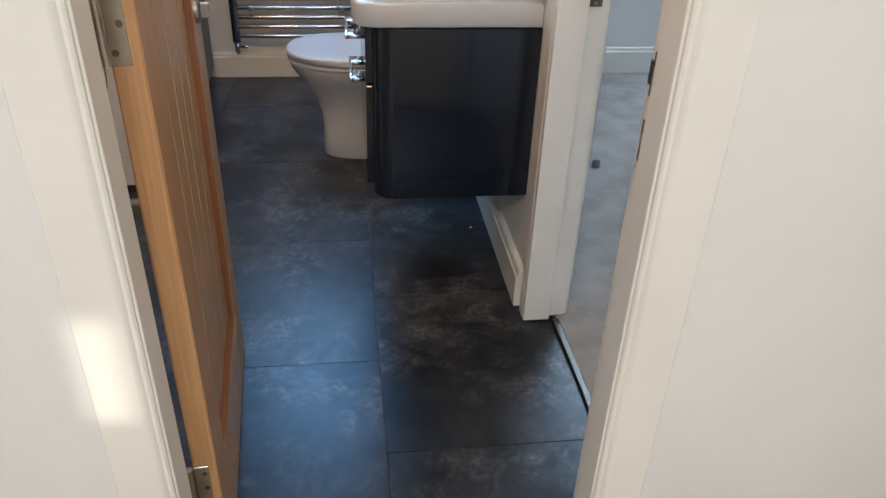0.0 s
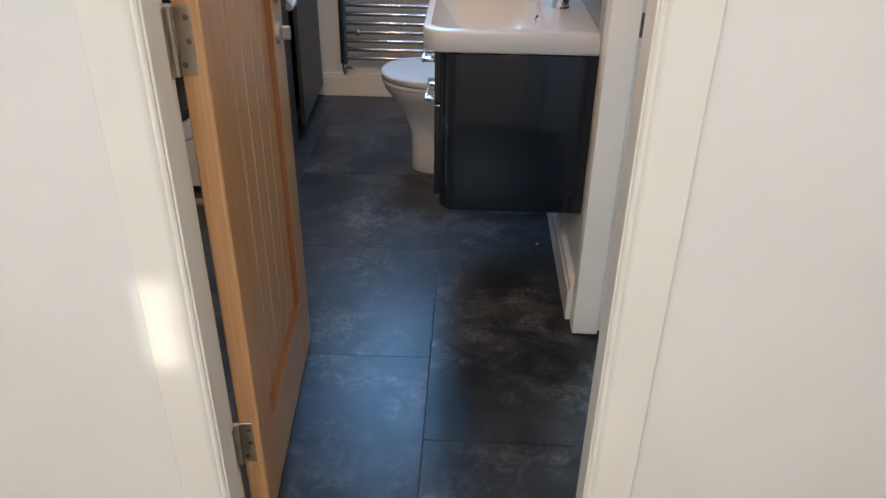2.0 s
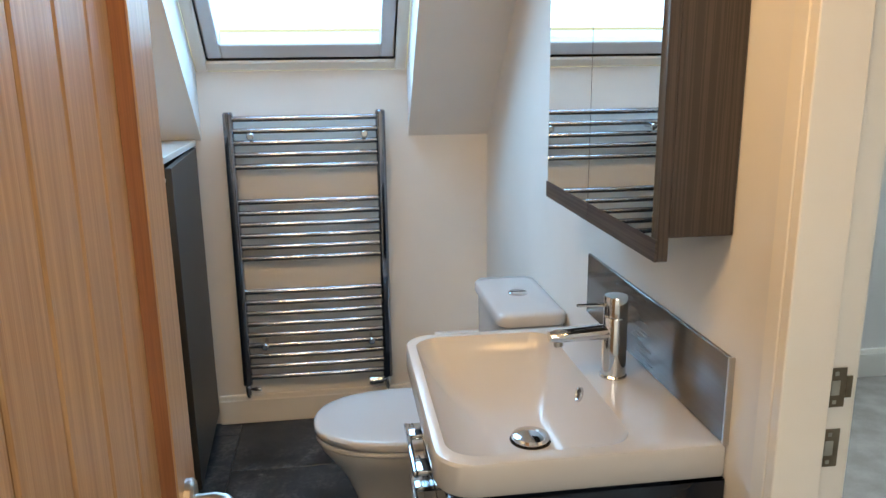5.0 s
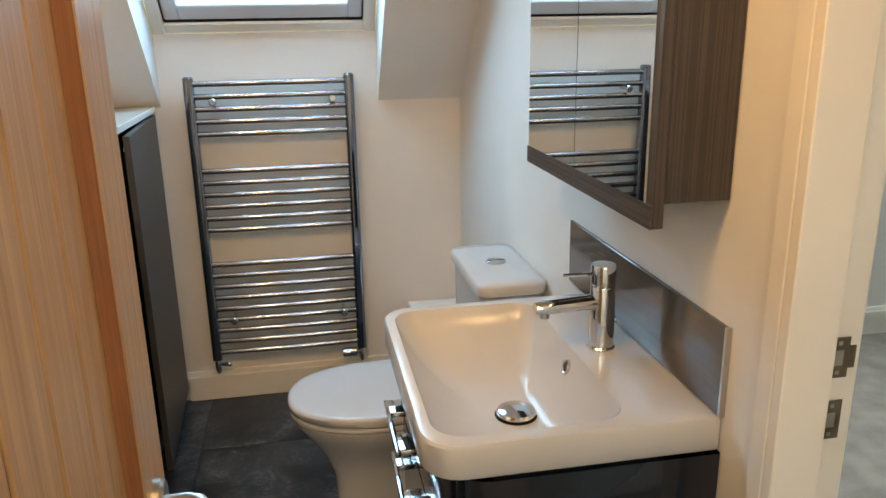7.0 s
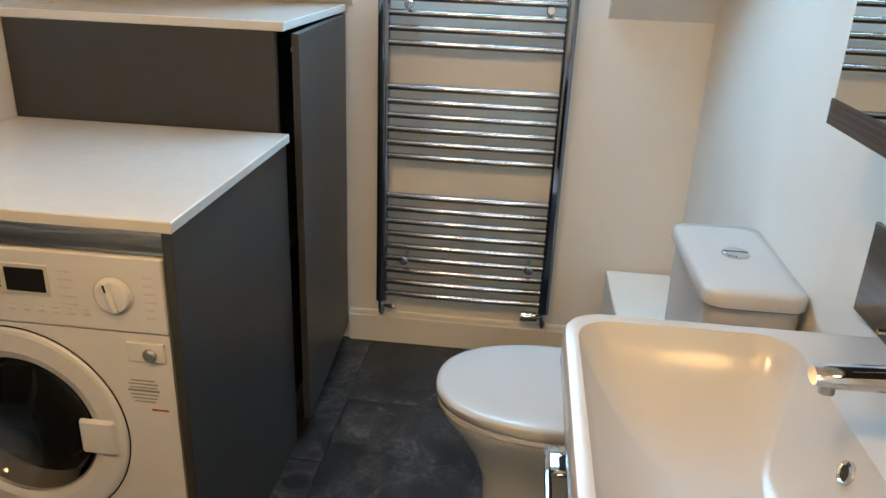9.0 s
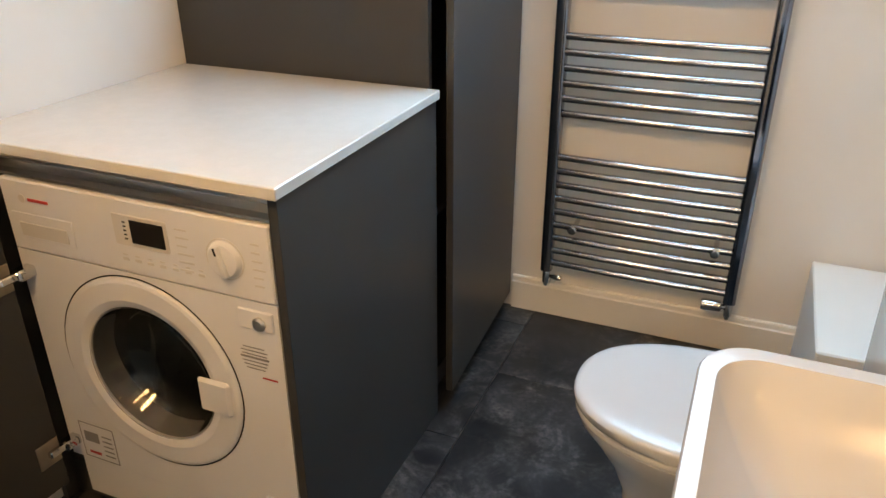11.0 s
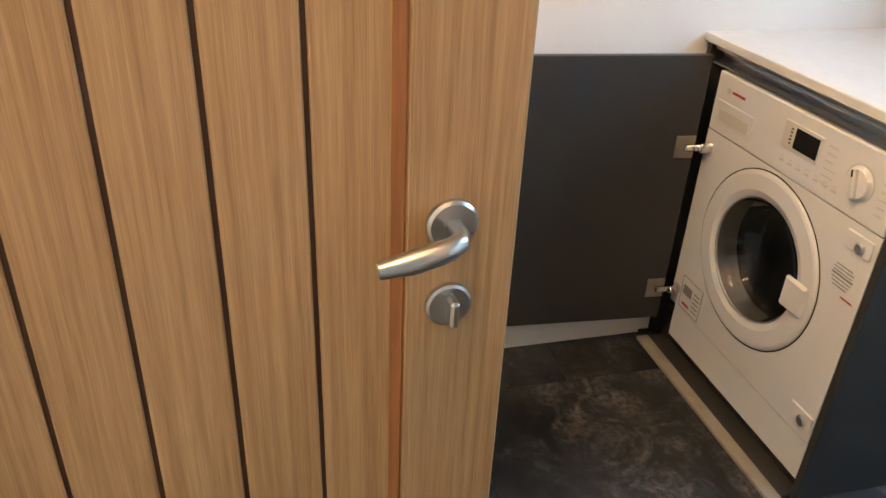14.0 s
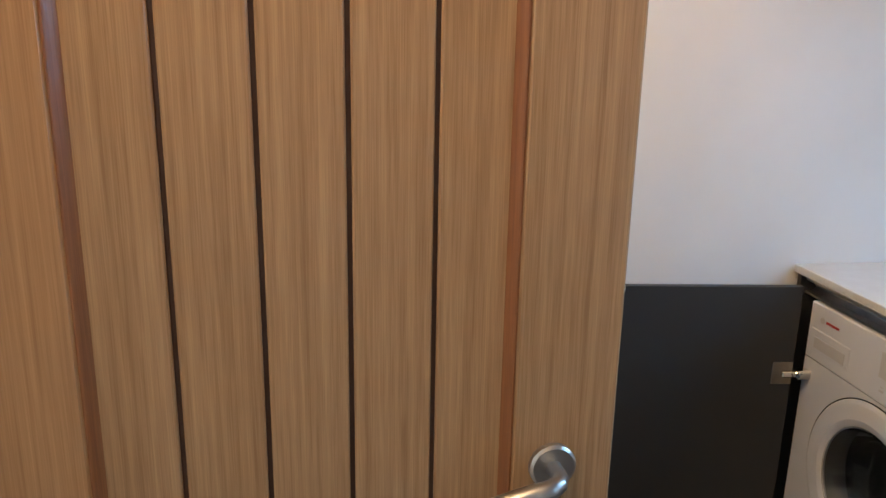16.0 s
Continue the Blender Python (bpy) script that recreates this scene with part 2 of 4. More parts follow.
def loft(bm, loops, cap0=True, cap1=True):
    """Skins closed loops of equal length."""
    rings = [[bm.verts.new(p) for p in lp] for lp in loops]
    n = len(rings[0])
    for a, b in zip(rings, rings[1:]):
        for k in range(n):
            bm.faces.new((a[k], a[(k + 1) % n], b[(k + 1) % n], b[k]))
    if cap0:
        bm.faces.new(rings[0][::-1])
    if cap1:
        bm.faces.new(rings[-1])


def rounded(cx, cy, w, d, r, z, n=6):
    """A rectangle loop with round corners; r is one radius or four (from +x+y, counter-clockwise)."""
    rs = r if isinstance(r, (list, tuple)) else [r] * 4
    out = []
    for i, (sx, sy) in enumerate(((1, 1), (-1, 1), (-1, -1), (1, -1))):
        rr = max(rs[i], 1e-4)
        ox, oy = cx + sx * (w / 2 - rr), cy + sy * (d / 2 - rr)
        for k in range(n + 1):
            a = math.pi / 2 * (i + k / n)
            out.append((ox + rr * math.cos(a), oy + rr * math.sin(a), z))
    return out


def prism(bm, poly, axis, a0, a1):
    """Pushes a polygon along axis ('x', 'y' or 'z'); poly holds the two other coordinates in order."""
    def put(p, a):
        return {"x": (a, p[0], p[1]), "y": (p[0], a, p[1]), "z": (p[0], p[1], a)}[axis]
    loft(bm, [[put(p, a0) for p in poly], [put(p, a1) for p in poly]])


def part(name, bm, mt, parent=None, label="", sharp=28.5):
    bmesh.ops.recalc_face_normals(bm, faces=bm.faces)
    me = bpy.data.meshes.new(name)
    bm.to_mesh(me)
    bm.free()
    me.materials.append(mt)
    me.polygons.foreach_set("use_smooth", [True] * len(me.polygons))
    me.set_sharp_from_angle(angle=radians(sharp))
    ob = new(name, me)
    if parent is not None:
        ob.parent = parent
    if label:
        tagged(ob, label)
    return ob


def thing(name, label, category, group="", kind=""):
    return tagged(new(name), label, category, group, kind)


def boxes(name, mt, parent, *dims, bevel=0.0, label="", seg=1):
    bm = bmesh.new()
    for d in dims:
        box(bm, *d, bevel=bevel, seg=seg)
    return part(name, bm, mt, parent, label, 20)


def structure(name, bm, mt, label, category):
    return tagged(part(name, bm, mt), label, category, kind="structure")



# ---- plan ----
XW, XE = -1.222, 0.577
YS, YN, YL = 0.95, 3.75, 0.85
XB = 0.685
KNEE, CEILING, SKZ = 1.145, 2.35, 1.40
DAX0, DAX1, DBY0, DBY1, DOORH = -0.166, 0.473, 1.0, 1.685, 2.0
SK = ((-0.504, 0.267), (1.40, 2.17))   # roof window shafts: bathroom, bedroom
XBE = 3.0                              # bedroom's east wall
LX0, LX1, LY0 = -1.9, 1.5, -1.9        # landing
TH = 0.255                             # roof's thickness, upright


def slope(y):
    return KNEE + (YN - y)


# ---- large structure ----
bm = bmesh.new()
box(bm, XW - 0.1, XE + 0.082, YS - 0.022, YN + 0.1, -0.12, -0.006)
floor = structure("floor", bm, JOINT, "dark joint bed under the slate-look floor tiles", "floor")
bm = bmesh.new()
box(bm, LX0, LX1, LY0, YS - 0.026, -0.12, 0.004)
structure("floor_landing", bm, CARPET_BEIGE, "beige looped carpet on the landing", "carpet")
bm = bmesh.new()
box(bm, XE + 0.084, XBE, YS, YN, -0.12, 0.006)
structure("floor_bedroom", bm, CARPET_GREY, "grey cut-pile carpet in the bedroom", "carpet")

bm = bmesh.new()
box(bm, XW - 0.1, XW, YS, YN + 0.1, -0.1, CEILING)
structure("wall_west", bm, WALL, "smooth off-white painted plaster wall", "wall")
bm = bmesh.new()
L = 0.032                              # linings
box(bm, LX0, DAX0 - L, YL, YS, -0.1, CEILING)
box(bm, DAX1 + L, XBE + 0.1, YL, YS, -0.1, CEILING)
box(bm, DAX0 - L, DAX1 + L, YL, YS, DOORH + L, CEILING)
structure("wall_south", bm, WALL, "off-white painted plaster wall with a doorway", "wall")
bm = bmesh.new()
box(bm, XE, XB, YS, DBY0 - L, -0.1, CEILING)
box(bm, XE, XB, DBY1 + L, YN, -0.1, CEILING)
box(bm, XE, XB, DBY0 - L, DBY1 + L, DOORH + L, CEILING)
structure("wall_east", bm, WALL, "off-white painted plaster wall between bathroom and bedroom", "wall")
bm = bmesh.new()
box(bm, XW - 0.1, XBE + 0.1, YN, YN + 0.1, -0.1, KNEE)
for a, b in SK:
    box(bm, a, b, YN, YN + 0.1, KNEE, SKZ - 0.006)
structure("wall_north", bm, WALL, "low off-white wall under the roof slope", "wall")
bm = bmesh.new()
box(bm, XBE, XBE + 0.1, YS, YN + 0.1, -0.1, CEILING)
structure("wall_bedroom_east", bm, WALL, "off-white painted plaster wall", "wall")

# roof slope with the two shafts
YT, YC = 3.07, YN - (CEILING - KNEE)
full = [(YN, KNEE), (YC, CEILING), (YC, CEILING + TH), (YN, KNEE + TH), (YN + 0.1, KNEE + TH - 0.1), (YN + 0.1, KNEE)]
head = [(YN + KNEE - slope(YT) - TH, slope(YT) + TH), (YC, CEILING), (YC, CEILING + TH), (YT, slope(YT) + TH)]
bm = bmesh.new()
cuts = [XW - 0.1, SK[0][0], SK[0][1], SK[1][0], SK[1][1], XBE + 0.1]
for i in range(5):
    prism(bm, head if i in (1, 3) else full, "x", cuts[i], cuts[i + 1])
structure("ceiling_slope", bm, CEIL, "sloping painted plaster ceiling with roof window shafts", "ceiling")
bm = bmesh.new()
box(bm, XW - 0.1, XBE + 0.1, YL, YC, CEILING, CEILING + 0.1)
structure("ceiling", bm, CEIL, "flat white painted ceiling", "ceiling")

# landing, closed behind the walker; slim sun window and rooflight added unseen for light
LWX0, LWX1, LWZ0, LWZ1 = 0.194, 0.305, 1.61, 1.84
RX0, RX1, RY0, RY1 = -0.7, 0.5, -1.5, -0.5
bm = bmesh.new()
box(bm, LX0 - 0.1, LX0, LY0 - 0.1, YS, -0.1, CEILING)
structure("wall_landing_west", bm, WALL, "off-white painted landing wall", "wall")
bm = bmesh.new()
box(bm, LX1, LX1 + 0.1, LY0 - 0.1, YL, -0.1, CEILING)
structure("wall_landing_east", bm, WALL, "off-white painted landing wall", "wall")
bm = bmesh.new()
box(bm, LX0, LWX0, LY0 - 0.1, LY0, -0.1, CEILING)
box(bm, LWX1, LX1, LY0 - 0.1, LY0, -0.1, CEILING)
box(bm, LWX0, LWX1, LY0 - 0.1, LY0, -0.1, LWZ0)
box(bm, LWX0, LWX1, LY0 - 0.1, LY0, LWZ1, CEILING)
structure("wall_landing_south", bm, WALL, "off-white landing wall with an added slit opening for the sun", "wall")
bm = bmesh.new()
box(bm, LX0 - 0.1, RX0, LY0 - 0.1, YL, CEILING, CEILING + 0.1)
box(bm, RX1, LX1 + 0.1, LY0 - 0.1, YL, CEILING, CEILING + 0.1)
box(bm, RX0, RX1, LY0 - 0.1, RY0, CEILING, CEILING + 0.1)
box(bm, RX0, RX1, RY1, YL, CEILING, CEILING + 0.1)
structure("ceiling_landing", bm, CEIL, "flat white painted ceiling", "ceiling")


def skirting(name, run, height, thick=0.016, label="white painted skirting board"):
    """run: (x0, y0, x1, y1, nx, ny) along the wall's face, n pointing into the room."""
    bm = bmesh.new()
    for x0, y0, x1, y1, nx, ny in run:
        d = Vector((x1 - x0, y1 - y0, 0))
        n = Vector((nx, ny, 0))
        prof = [(0, 0), (thick, 0), (thick, height - 0.022), (thick - 0.004, height - 0.018), (thick - 0.006, height - 0.004), (thick - 0.009, height), (0, height)]
        a, b = Vector((x0, y0, 0.002)), Vector((x1, y1, 0.002))
        loft(bm, [[a + n * o + Vector((0, 0, h)) for o, h in prof], [b + n * o + Vector((0, 0, h)) for o, h in prof]])
    return structure(name, bm, WOODWORK, label, "skirting")


skirting("baseboard_bathroom_north", [(-0.519, YN, XE, YN, 0, -1)], 0.119)
skirting("baseboard_bathroom_west", [(XW, 1.85, XW, 2.45, 1, 0)], 0.119)
skirting("baseboard_bathroom_east", [(XE, DBY1 + 0.075, XE, YN - 0.017, -1, 0)], 0.119, 0.024)
skirting("baseboard_landing", [(LX0, YL, DAX0 - 0.079, YL, 0, -1), (DAX1 + 0.079, YL, LX1, YL, 0, -1)], 0.165)
skirting("baseboard_bedroom", [(XB, YN, XBE, YN, 0, -1)], 0.135)


def lining(name, horizontal, a0, a1, b0, b1, stop0, stop1, label):
    """A door lining: two jambs, a head and the stops. a: along the wall, b: through it."""
    bm = bmesh.new()

    def bx(p0, p1, q0, q1, z0, z1):
        if horizontal:
            box(bm, p0, p1, q0, q1, z0, z1, bevel=0.0015)
        else:
            box(bm, q0, q1, p0, p1, z0, z1, bevel=0.0015)
    e = 0.002
    bx(a0 - L, a0, b0 - e, b1 + e, 0.004, DOORH + L)
    bx(a1, a1 + L, b0 - e, b1 + e, 0.004, DOORH + L)
    bx(a0, a1, b0 - e, b1 + e, DOORH, DOORH + L)
    return bm, bx


bm, bx = lining("x", True, DAX0 - 0.014, DAX1 + 0.014, YL, YS, 0, 0, "")
bx(DAX0 - 0.0135, DAX0, YL - 0.001, YS - 0.042, 0.005, DOORH - 0.001)
bx(DAX1, DAX1 + 0.0135, YL - 0.001, YS - 0.042, 0.005, DOORH - 0.001)
structure("door_frame_landing", bm, WOODWORK, "white painted door lining with stops", "door frame")
bm, bx = lining("y", False, DBY0 - 0.02, DBY1 + 0.02, XE - 0.010, XB, 0, 0, "")
bx(DBY0 - 0.0195, DBY0, XE - 0.011, XE + 0.061, 0.005, DOORH - 0.001)
bx(DBY1, DBY1 + 0.0195, XE - 0.011, XE + 0.061, 0.005, DOORH - 0.001)
structure("door_frame_bedroom", bm, WOODWORK, "white painted door lining with strike plates", "door frame")

ARCH = [(0, 0), (0, 0.007), (0.003, 0.010), (0.007, 0.010), (0.009, 0.013), (0.013, 0.0165), (0.017, 0.018), (0.073, 0.018), (0.075, 0.016), (0.075, 0)]


def architrave(name, axis, a0, a1, face, n, sides=(-1, 1), gap=0.003):
    """Three mitred mouldings round a doorway. axis: the way the wall runs; n: -1 or 1, out of the wall."""
    bm = bmesh.new()
    for side in sides:
        edge = a0 - gap if side < 0 else a1 + gap
        loops = []
        for z, cut in ((0.005, 0), (DOORH + gap, 1)):
            lp = []
            for o, h in ARCH:
                p, q, zz = edge + side * o, face + n * h, z + (o if cut else 0)
                lp.append((p, q, zz) if axis == "x" else (q, p, zz))
            loops.append(lp)
        loft(bm, loops)
    loops = []
    for side in (-1, 1):
        edge = a0 - gap if side < 0 else a1 + gap
        lp = []
        for o, h in ARCH:
            p, q, zz = edge + side * o, face + n * h, DOORH + gap + o
            lp.append((p, q, zz) if axis == "x" else (q, p, zz))
        loops.append(lp)
    loft(bm, loops)
    return structure(name, bm, WOODWORK, "white painted moulded architrave round a doorway", "architrave")


architrave("trim_architrave_landing", "x", DAX0, DAX1, YL, -1)
architrave("trim_architrave_bathroom", "x", DAX0, DAX1 - 0.02, YS, 1, (-1,), 0.016)
architrave("trim_architrave_bedroom", "y", DBY0, DBY1, XB, 1, gap=0.024)
boxes("threshold_bar", THRESHOLD, None, (XE + 0.07, XE + 0.09, DBY0, DBY1, -0.004, 0.010), bevel=0.003)
tagged(bpy.data.objects["threshold_bar"], "satin metal threshold strip between tiles and carpet", "threshold", kind="structure")
boxes("threshold_strip", THRESHOLD, None, (DAX0, DAX1, YS - 0.032, YS - 0.020, -0.004, 0.007), bevel=0.002)
tagged(bpy.data.objects["threshold_strip"], "thin metal carpet edge strip under the door", "threshold", kind="structure")
# ---- roof windows ----
def roof_window(name, x0, x1):
    w = thing(name, "white-framed roof window with clear glass in the slope", "roof window", kind="structure")
    # local: x across, y up the slope, z outwards
    w.matrix_world = Matrix.Translation(((x0 + x1) / 2, YN, SKZ)) @ Matrix(((1, 0, 0, 0), (0, -math.sqrt(0.5), math.sqrt(0.5), 0), (0, math.sqrt(0.5), math.sqrt(0.5), 0), (0, 0, 0, 1)))
    hw, ln = (x1 - x0) / 2, (YN - YT) * math.sqrt(2)
    boxes("window_frame", WOODWORK, w, (-hw + 0.004, -hw + 0.045, 0, ln, -0.01, 0.09), (hw - 0.045, hw - 0.004, 0, ln, -0.01, 0.09), (-hw + 0.045, hw - 0.045, 0.004, 0.045, -0.01, 0.09), (-hw + 0.045, hw - 0.045, ln - 0.045, ln - 0.004, -0.01, 0.09), bevel=0.003)
    a, b = hw - 0.05, ln - 0.05
    boxes("window_sash", PLASTIC, w, (-a, -a + 0.05, 0.05, b, 0.005, 0.075), (a - 0.05, a, 0.05, b, 0.005, 0.075), (-a + 0.05, a - 0.05, 0.05, 0.115, 0.005, 0.075), (-a + 0.05, a - 0.05, b - 0.06, b, 0.005, 0.075), bevel=0.004)
    boxes("window_gasket", BLACK, w, (-a - 0.004, -a, 0.05, b, 0.0, 0.07), (a, a + 0.004, 0.05, b, 0.0, 0.07), (-a, a, 0.0455, 0.0495, 0.0, 0.07), label="black rubber seal")
    g = boxes("pane", GLASS, w, (-a + 0.046, a - 0.046, 0.11, b - 0.055, 0.035, 0.043))
    g.visible_shadow = False
    return w


roof_window("window_1", *SK[0])
roof_window("window_2", *SK[1])

# unseen rooflight, added as a housing for the landing's fill lamp
w = thing("added_rooflight", "added unseen flat white-framed landing rooflight with opal glazing", "rooflight", kind="structure")
boxes("window_frame", WOODWORK, w, (RX0, RX0 + 0.05, RY0, RY1, CEILING + 0.04, CEILING + 0.14), (RX1 - 0.05, RX1, RY0, RY1, CEILING + 0.04, CEILING + 0.14), (RX0 + 0.05, RX1 - 0.05, RY0, RY0 + 0.05, CEILING + 0.04, CEILING + 0.14), (RX0 + 0.05, RX1 - 0.05, RY1 - 0.05, RY1, CEILING + 0.04, CEILING + 0.14))
boxes("pane", PLASTIC, w, (RX0 + 0.045, RX1 - 0.045, RY0 + 0.045, RY1 - 0.045, CEILING + 0.09, CEILING + 0.098), label="opal white glazing")

# landing window behind the walker, unseen: a slit added to shape the sun patch
w = thing("sun_slit_window", "added unseen white-framed slit window that shapes the sun patch", "window", kind="structure")
boxes("window_frame", WOODWORK, w, (LWX0, LWX0 + 0.02, LY0 - 0.08, LY0 - 0.02, LWZ0, LWZ1), (LWX1 - 0.02, LWX1, LY0 - 0.08, LY0 - 0.02, LWZ0, LWZ1), (LWX0 + 0.02, LWX1 - 0.02, LY0 - 0.08, LY0 - 0.02, LWZ0, LWZ0 + 0.02), (LWX0 + 0.02, LWX1 - 0.02, LY0 - 0.08, LY0 - 0.02, LWZ1 - 0.02, LWZ1))
g = boxes("pane", GLASS, w, (LWX0 + 0.017, LWX1 - 0.017, LY0 - 0.055, LY0 - 0.047, LWZ0 + 0.017, LWZ1 - 0.017))
g.visible_shadow = False
# ---- the oak door ----
def oak_door():
    d = thing("oak_door", "open oak door with vertical grooved boards and steel handle", "door")
    x0, x1, y0, y1, z0, z1 = -0.232, -0.194, 0.988, 1.638, 0.012, 1.985
    sw = 0.115
    boxes("stile", OAK_EDGE, d, (x0, x1, y0, y0 + sw, z0, z1), bevel=0.003)
    boxes("stile", OAK, d, (x0, x1, y1 - sw, y1, z0, z1), bevel=0.003)
    boxes("rail", OAK, d, (x0 + 0.001, x1 - 0.001, y0 + sw, y1 - sw, z0, z0 + 0.19), bevel=0.003, label="broad oak bottom rail")
    boxes("rail", OAK, d, (x0 + 0.001, x1 - 0.001, y0 + sw, y1 - sw, z1 - 0.11, z1), bevel=0.003)
    boxes("panel_core", GROOVE_SHADE, d, (x0 + 0.014, x1 - 0.018, y0 + sw, y1 - sw, z0 + 0.19, z1 - 0.11), label="oak core with the grooves' shade in its dark colour")
    n = 5
    w = (y1 - y0 - 2 * sw) / n
    for i in range(n):
        a = y0 + sw + i * w
        boxes("board", OAK, d, (x0 + 0.009, x1 - 0.0135, a + 0.0026, a + w - 0.0026, z0 + 0.19, z1 - 0.11), bevel=0.002)
    # sloping bead round the panel
    bm = bmesh.new()
    for ya, s in ((y0 + sw, 1), (y1 - sw, -1)):
        prism(bm, [(x1 - 0.001, ya), (x1 - 0.001, ya + s * 0.002), (x1 - 0.0045, ya + s * 0.006), (x1 - 0.0132, ya + s * 0.011), (x1 - 0.016, ya)], "z", z0 + 0.19, z1 - 0.11)
    prism(bm, [(x1 - 0.001, z0 + 0.19), (x1 - 0.0132, z0 + 0.203), (x1 - 0.016, z0 + 0.19)], "y", y0 + sw + 0.014, y1 - sw - 0.014)
    part("panel_bead", bm, OAK_BEAD, d, "reddish moulded oak bead round the boards")
    for zc in (0.24, 1.02, 1.80):
        bm = bmesh.new()
        box(bm, -0.231, -0.207, 0.9855, 0.9885, zc - 0.05, zc + 0.05, bevel=0.001)
        h = part("hinge", bm, NICKEL, d, "brushed steel butt hinge")
        bm = bmesh.new()
        tube(bm, [(-0.237, 0.983, zc - 0.05), (-0.237, 0.983, zc + 0.05)], 0.006)
        part("knuckle", bm, NICKEL, h)
        bm = bmesh.new()
        for k in (-0.034, 0.0, 0.034):
            lathe(bm, [(0.0045, 0.0), (0.004, 0.001), (0, 0.001)], (-0.219 + 0.005 * math.copysign(1, k), 0.9855, zc + k), (0, -1, 0), 12)
        part("screws", bm, BRASS, h)
    for s, xf in ((1, x1), (-1, x0)):
        bm = bmesh.new()
        lathe(bm, [(0.026, 0), (0.026, 0.006), (0.023, 0.009), (0.0, 0.009)], (xf, 1.568, 0.976), (s, 0, 0), 32)
        hd = part("handle", bm, CHROME_BACK, d, "satin steel lever handle on a round rose")
        bm = bmesh.new()
        tube(bm, [(xf + s * 0.006, 1.568, 0.976), (xf + s * 0.028, 1.568, 0.976), (xf + s * 0.037, 1.564, 0.975), (xf + s * 0.043, 1.554, 0.973), (xf + s * 0.044, 1.541, 0.970), (xf + s * 0.044, 1.516, 0.964), (xf + s * 0.043, 1.486, 0.959)], [0.009, 0.009, 0.0095, 0.0105, 0.0115, 0.0115, 0.008])
        part("lever", bm, CHROME_BACK, hd)
        bm = bmesh.new()
        lathe(bm, [(0.024, 0), (0.024, 0.006), (0.021, 0.008), (0.0, 0.008)], (xf, 1.568, 0.886), (s, 0, 0), 32)
        lk = part("lock_rose", bm, CHROME_BACK, d, "satin steel bathroom thumb-turn rose")
        bm = bmesh.new()
        box(bm, min(xf + s * 0.008, xf + s * 0.028), max(xf + s * 0.008, xf + s * 0.028), 1.563, 1.573, 0.871, 0.901, bevel=0.003)
        part("thumb_turn", bm, CHROME_BACK, lk)
    d.matrix_world = Matrix.Translation((-0.174, 0.966, 0)) @ Matrix.Rotation(radians(3.9), 4, "Z") @ Matrix.Translation((0.232, -0.988, 0))
    return d


oak_door()
for zc in (0.24, 1.02, 1.80):
    boxes("hinge_leaf", NICKEL, bpy.data.objects["door_frame_landing"], (DAX0 - 0.0142, DAX0 - 0.0125, YS - 0.038, YS - 0.002, zc - 0.05, zc + 0.05), bevel=0.0006, label="brushed steel hinge leaf on the jamb")


def light_switch():
    """A single rocker plate on the landing wall beside the architrave."""
    w = thing("light_switch", "white plastic rocker light switch on the landing wall", "light switch")
    x0, x1, z0, z1 = -0.367, -0.281, 1.108, 1.194
    boxes("plate", PLASTIC, w, (x0, x1, YL - 0.009, YL - 0.0005, z0, z1), bevel=0.003, seg=2)
    cx, cz = (x0 + x1) / 2, (z0 + z1) / 2
    boxes("rocker", PLASTIC, w, (cx - 0.012, cx + 0.012, YL - 0.012, YL - 0.0085, cz - 0.02, cz + 0.02), bevel=0.0015)
    for dx in (-0.030, 0.030):
        bm = bmesh.new()
        lathe(bm, [(0.0035, 0), (0.003, 0.001), (0, 0.001)], (cx + dx, YL - 0.009, cz), (0, -1, 0), 12)
        part("screw", bm, CHROME_BACK, w)
    return w


light_switch()


def strike(name, x, y, z, nx, ny, label, side=1, hw=0.0155):
    """A strike plate let into a jamb, its plate facing n."""
    s = thing(name, label, "strike plate")
    t = Vector((-ny, nx, 0))
    def bx2(u0, u1, w0, w1, z0, z1, mt, nm, lb=""):
        c0 = Vector((x, y, 0)) + t * u0 + Vector((nx, ny, 0)) * w0
        c1 = Vector((x, y, 0)) + t * u1 + Vector((nx, ny, 0)) * w1
        boxes(nm, mt, s, (min(c0.x, c1.x), max(c0.x, c1.x), min(c0.y, c1.y), max(c0.y, c1.y), z + z0, z + z1), bevel=0.0006, label=lb)
    bx2(-hw, hw, 0.0, 0.0018, -0.029, 0.029, BRASS, "plate")
    bx2(-0.0065, 0.0065, 0.0018, 0.0024, -0.011, 0.011, NICKEL, "keeper", "pale bolt pocket")
    for dz in (-0.021, 0.021):
        bx2(-0.003, 0.003, 0.0018, 0.0026, dz - 0.003, dz + 0.003, NICKEL, "screw")
    if "latch" in label:
        bx2(*((hw, hw + 0.010) if side > 0 else (-hw - 0.010, -hw)), -0.0008, 0.0016, -0.016, 0.016, BRASS, "lip")
    return s


strike("strike_plate", XE + 0.079, DBY1 + 0.018, 0.975, 0, -1, "antique steel latch strike plate on the white jamb")
strike("strike_plate", XE + 0.079, DBY1 + 0.018, 0.884, 0, -1, "antique steel dead bolt strike plate on the white jamb")
strike("strike_plate", DAX1 + 0.0125, YS - 0.022, 0.965, -1, 0, "dark latch strike plate on the landing jamb", -1, 0.009)
strike("strike_plate", DAX1 + 0.0125, YS - 0.022, 0.875, -1, 0, "dark bolt strike plate on the landing jamb", 1, 0.009)


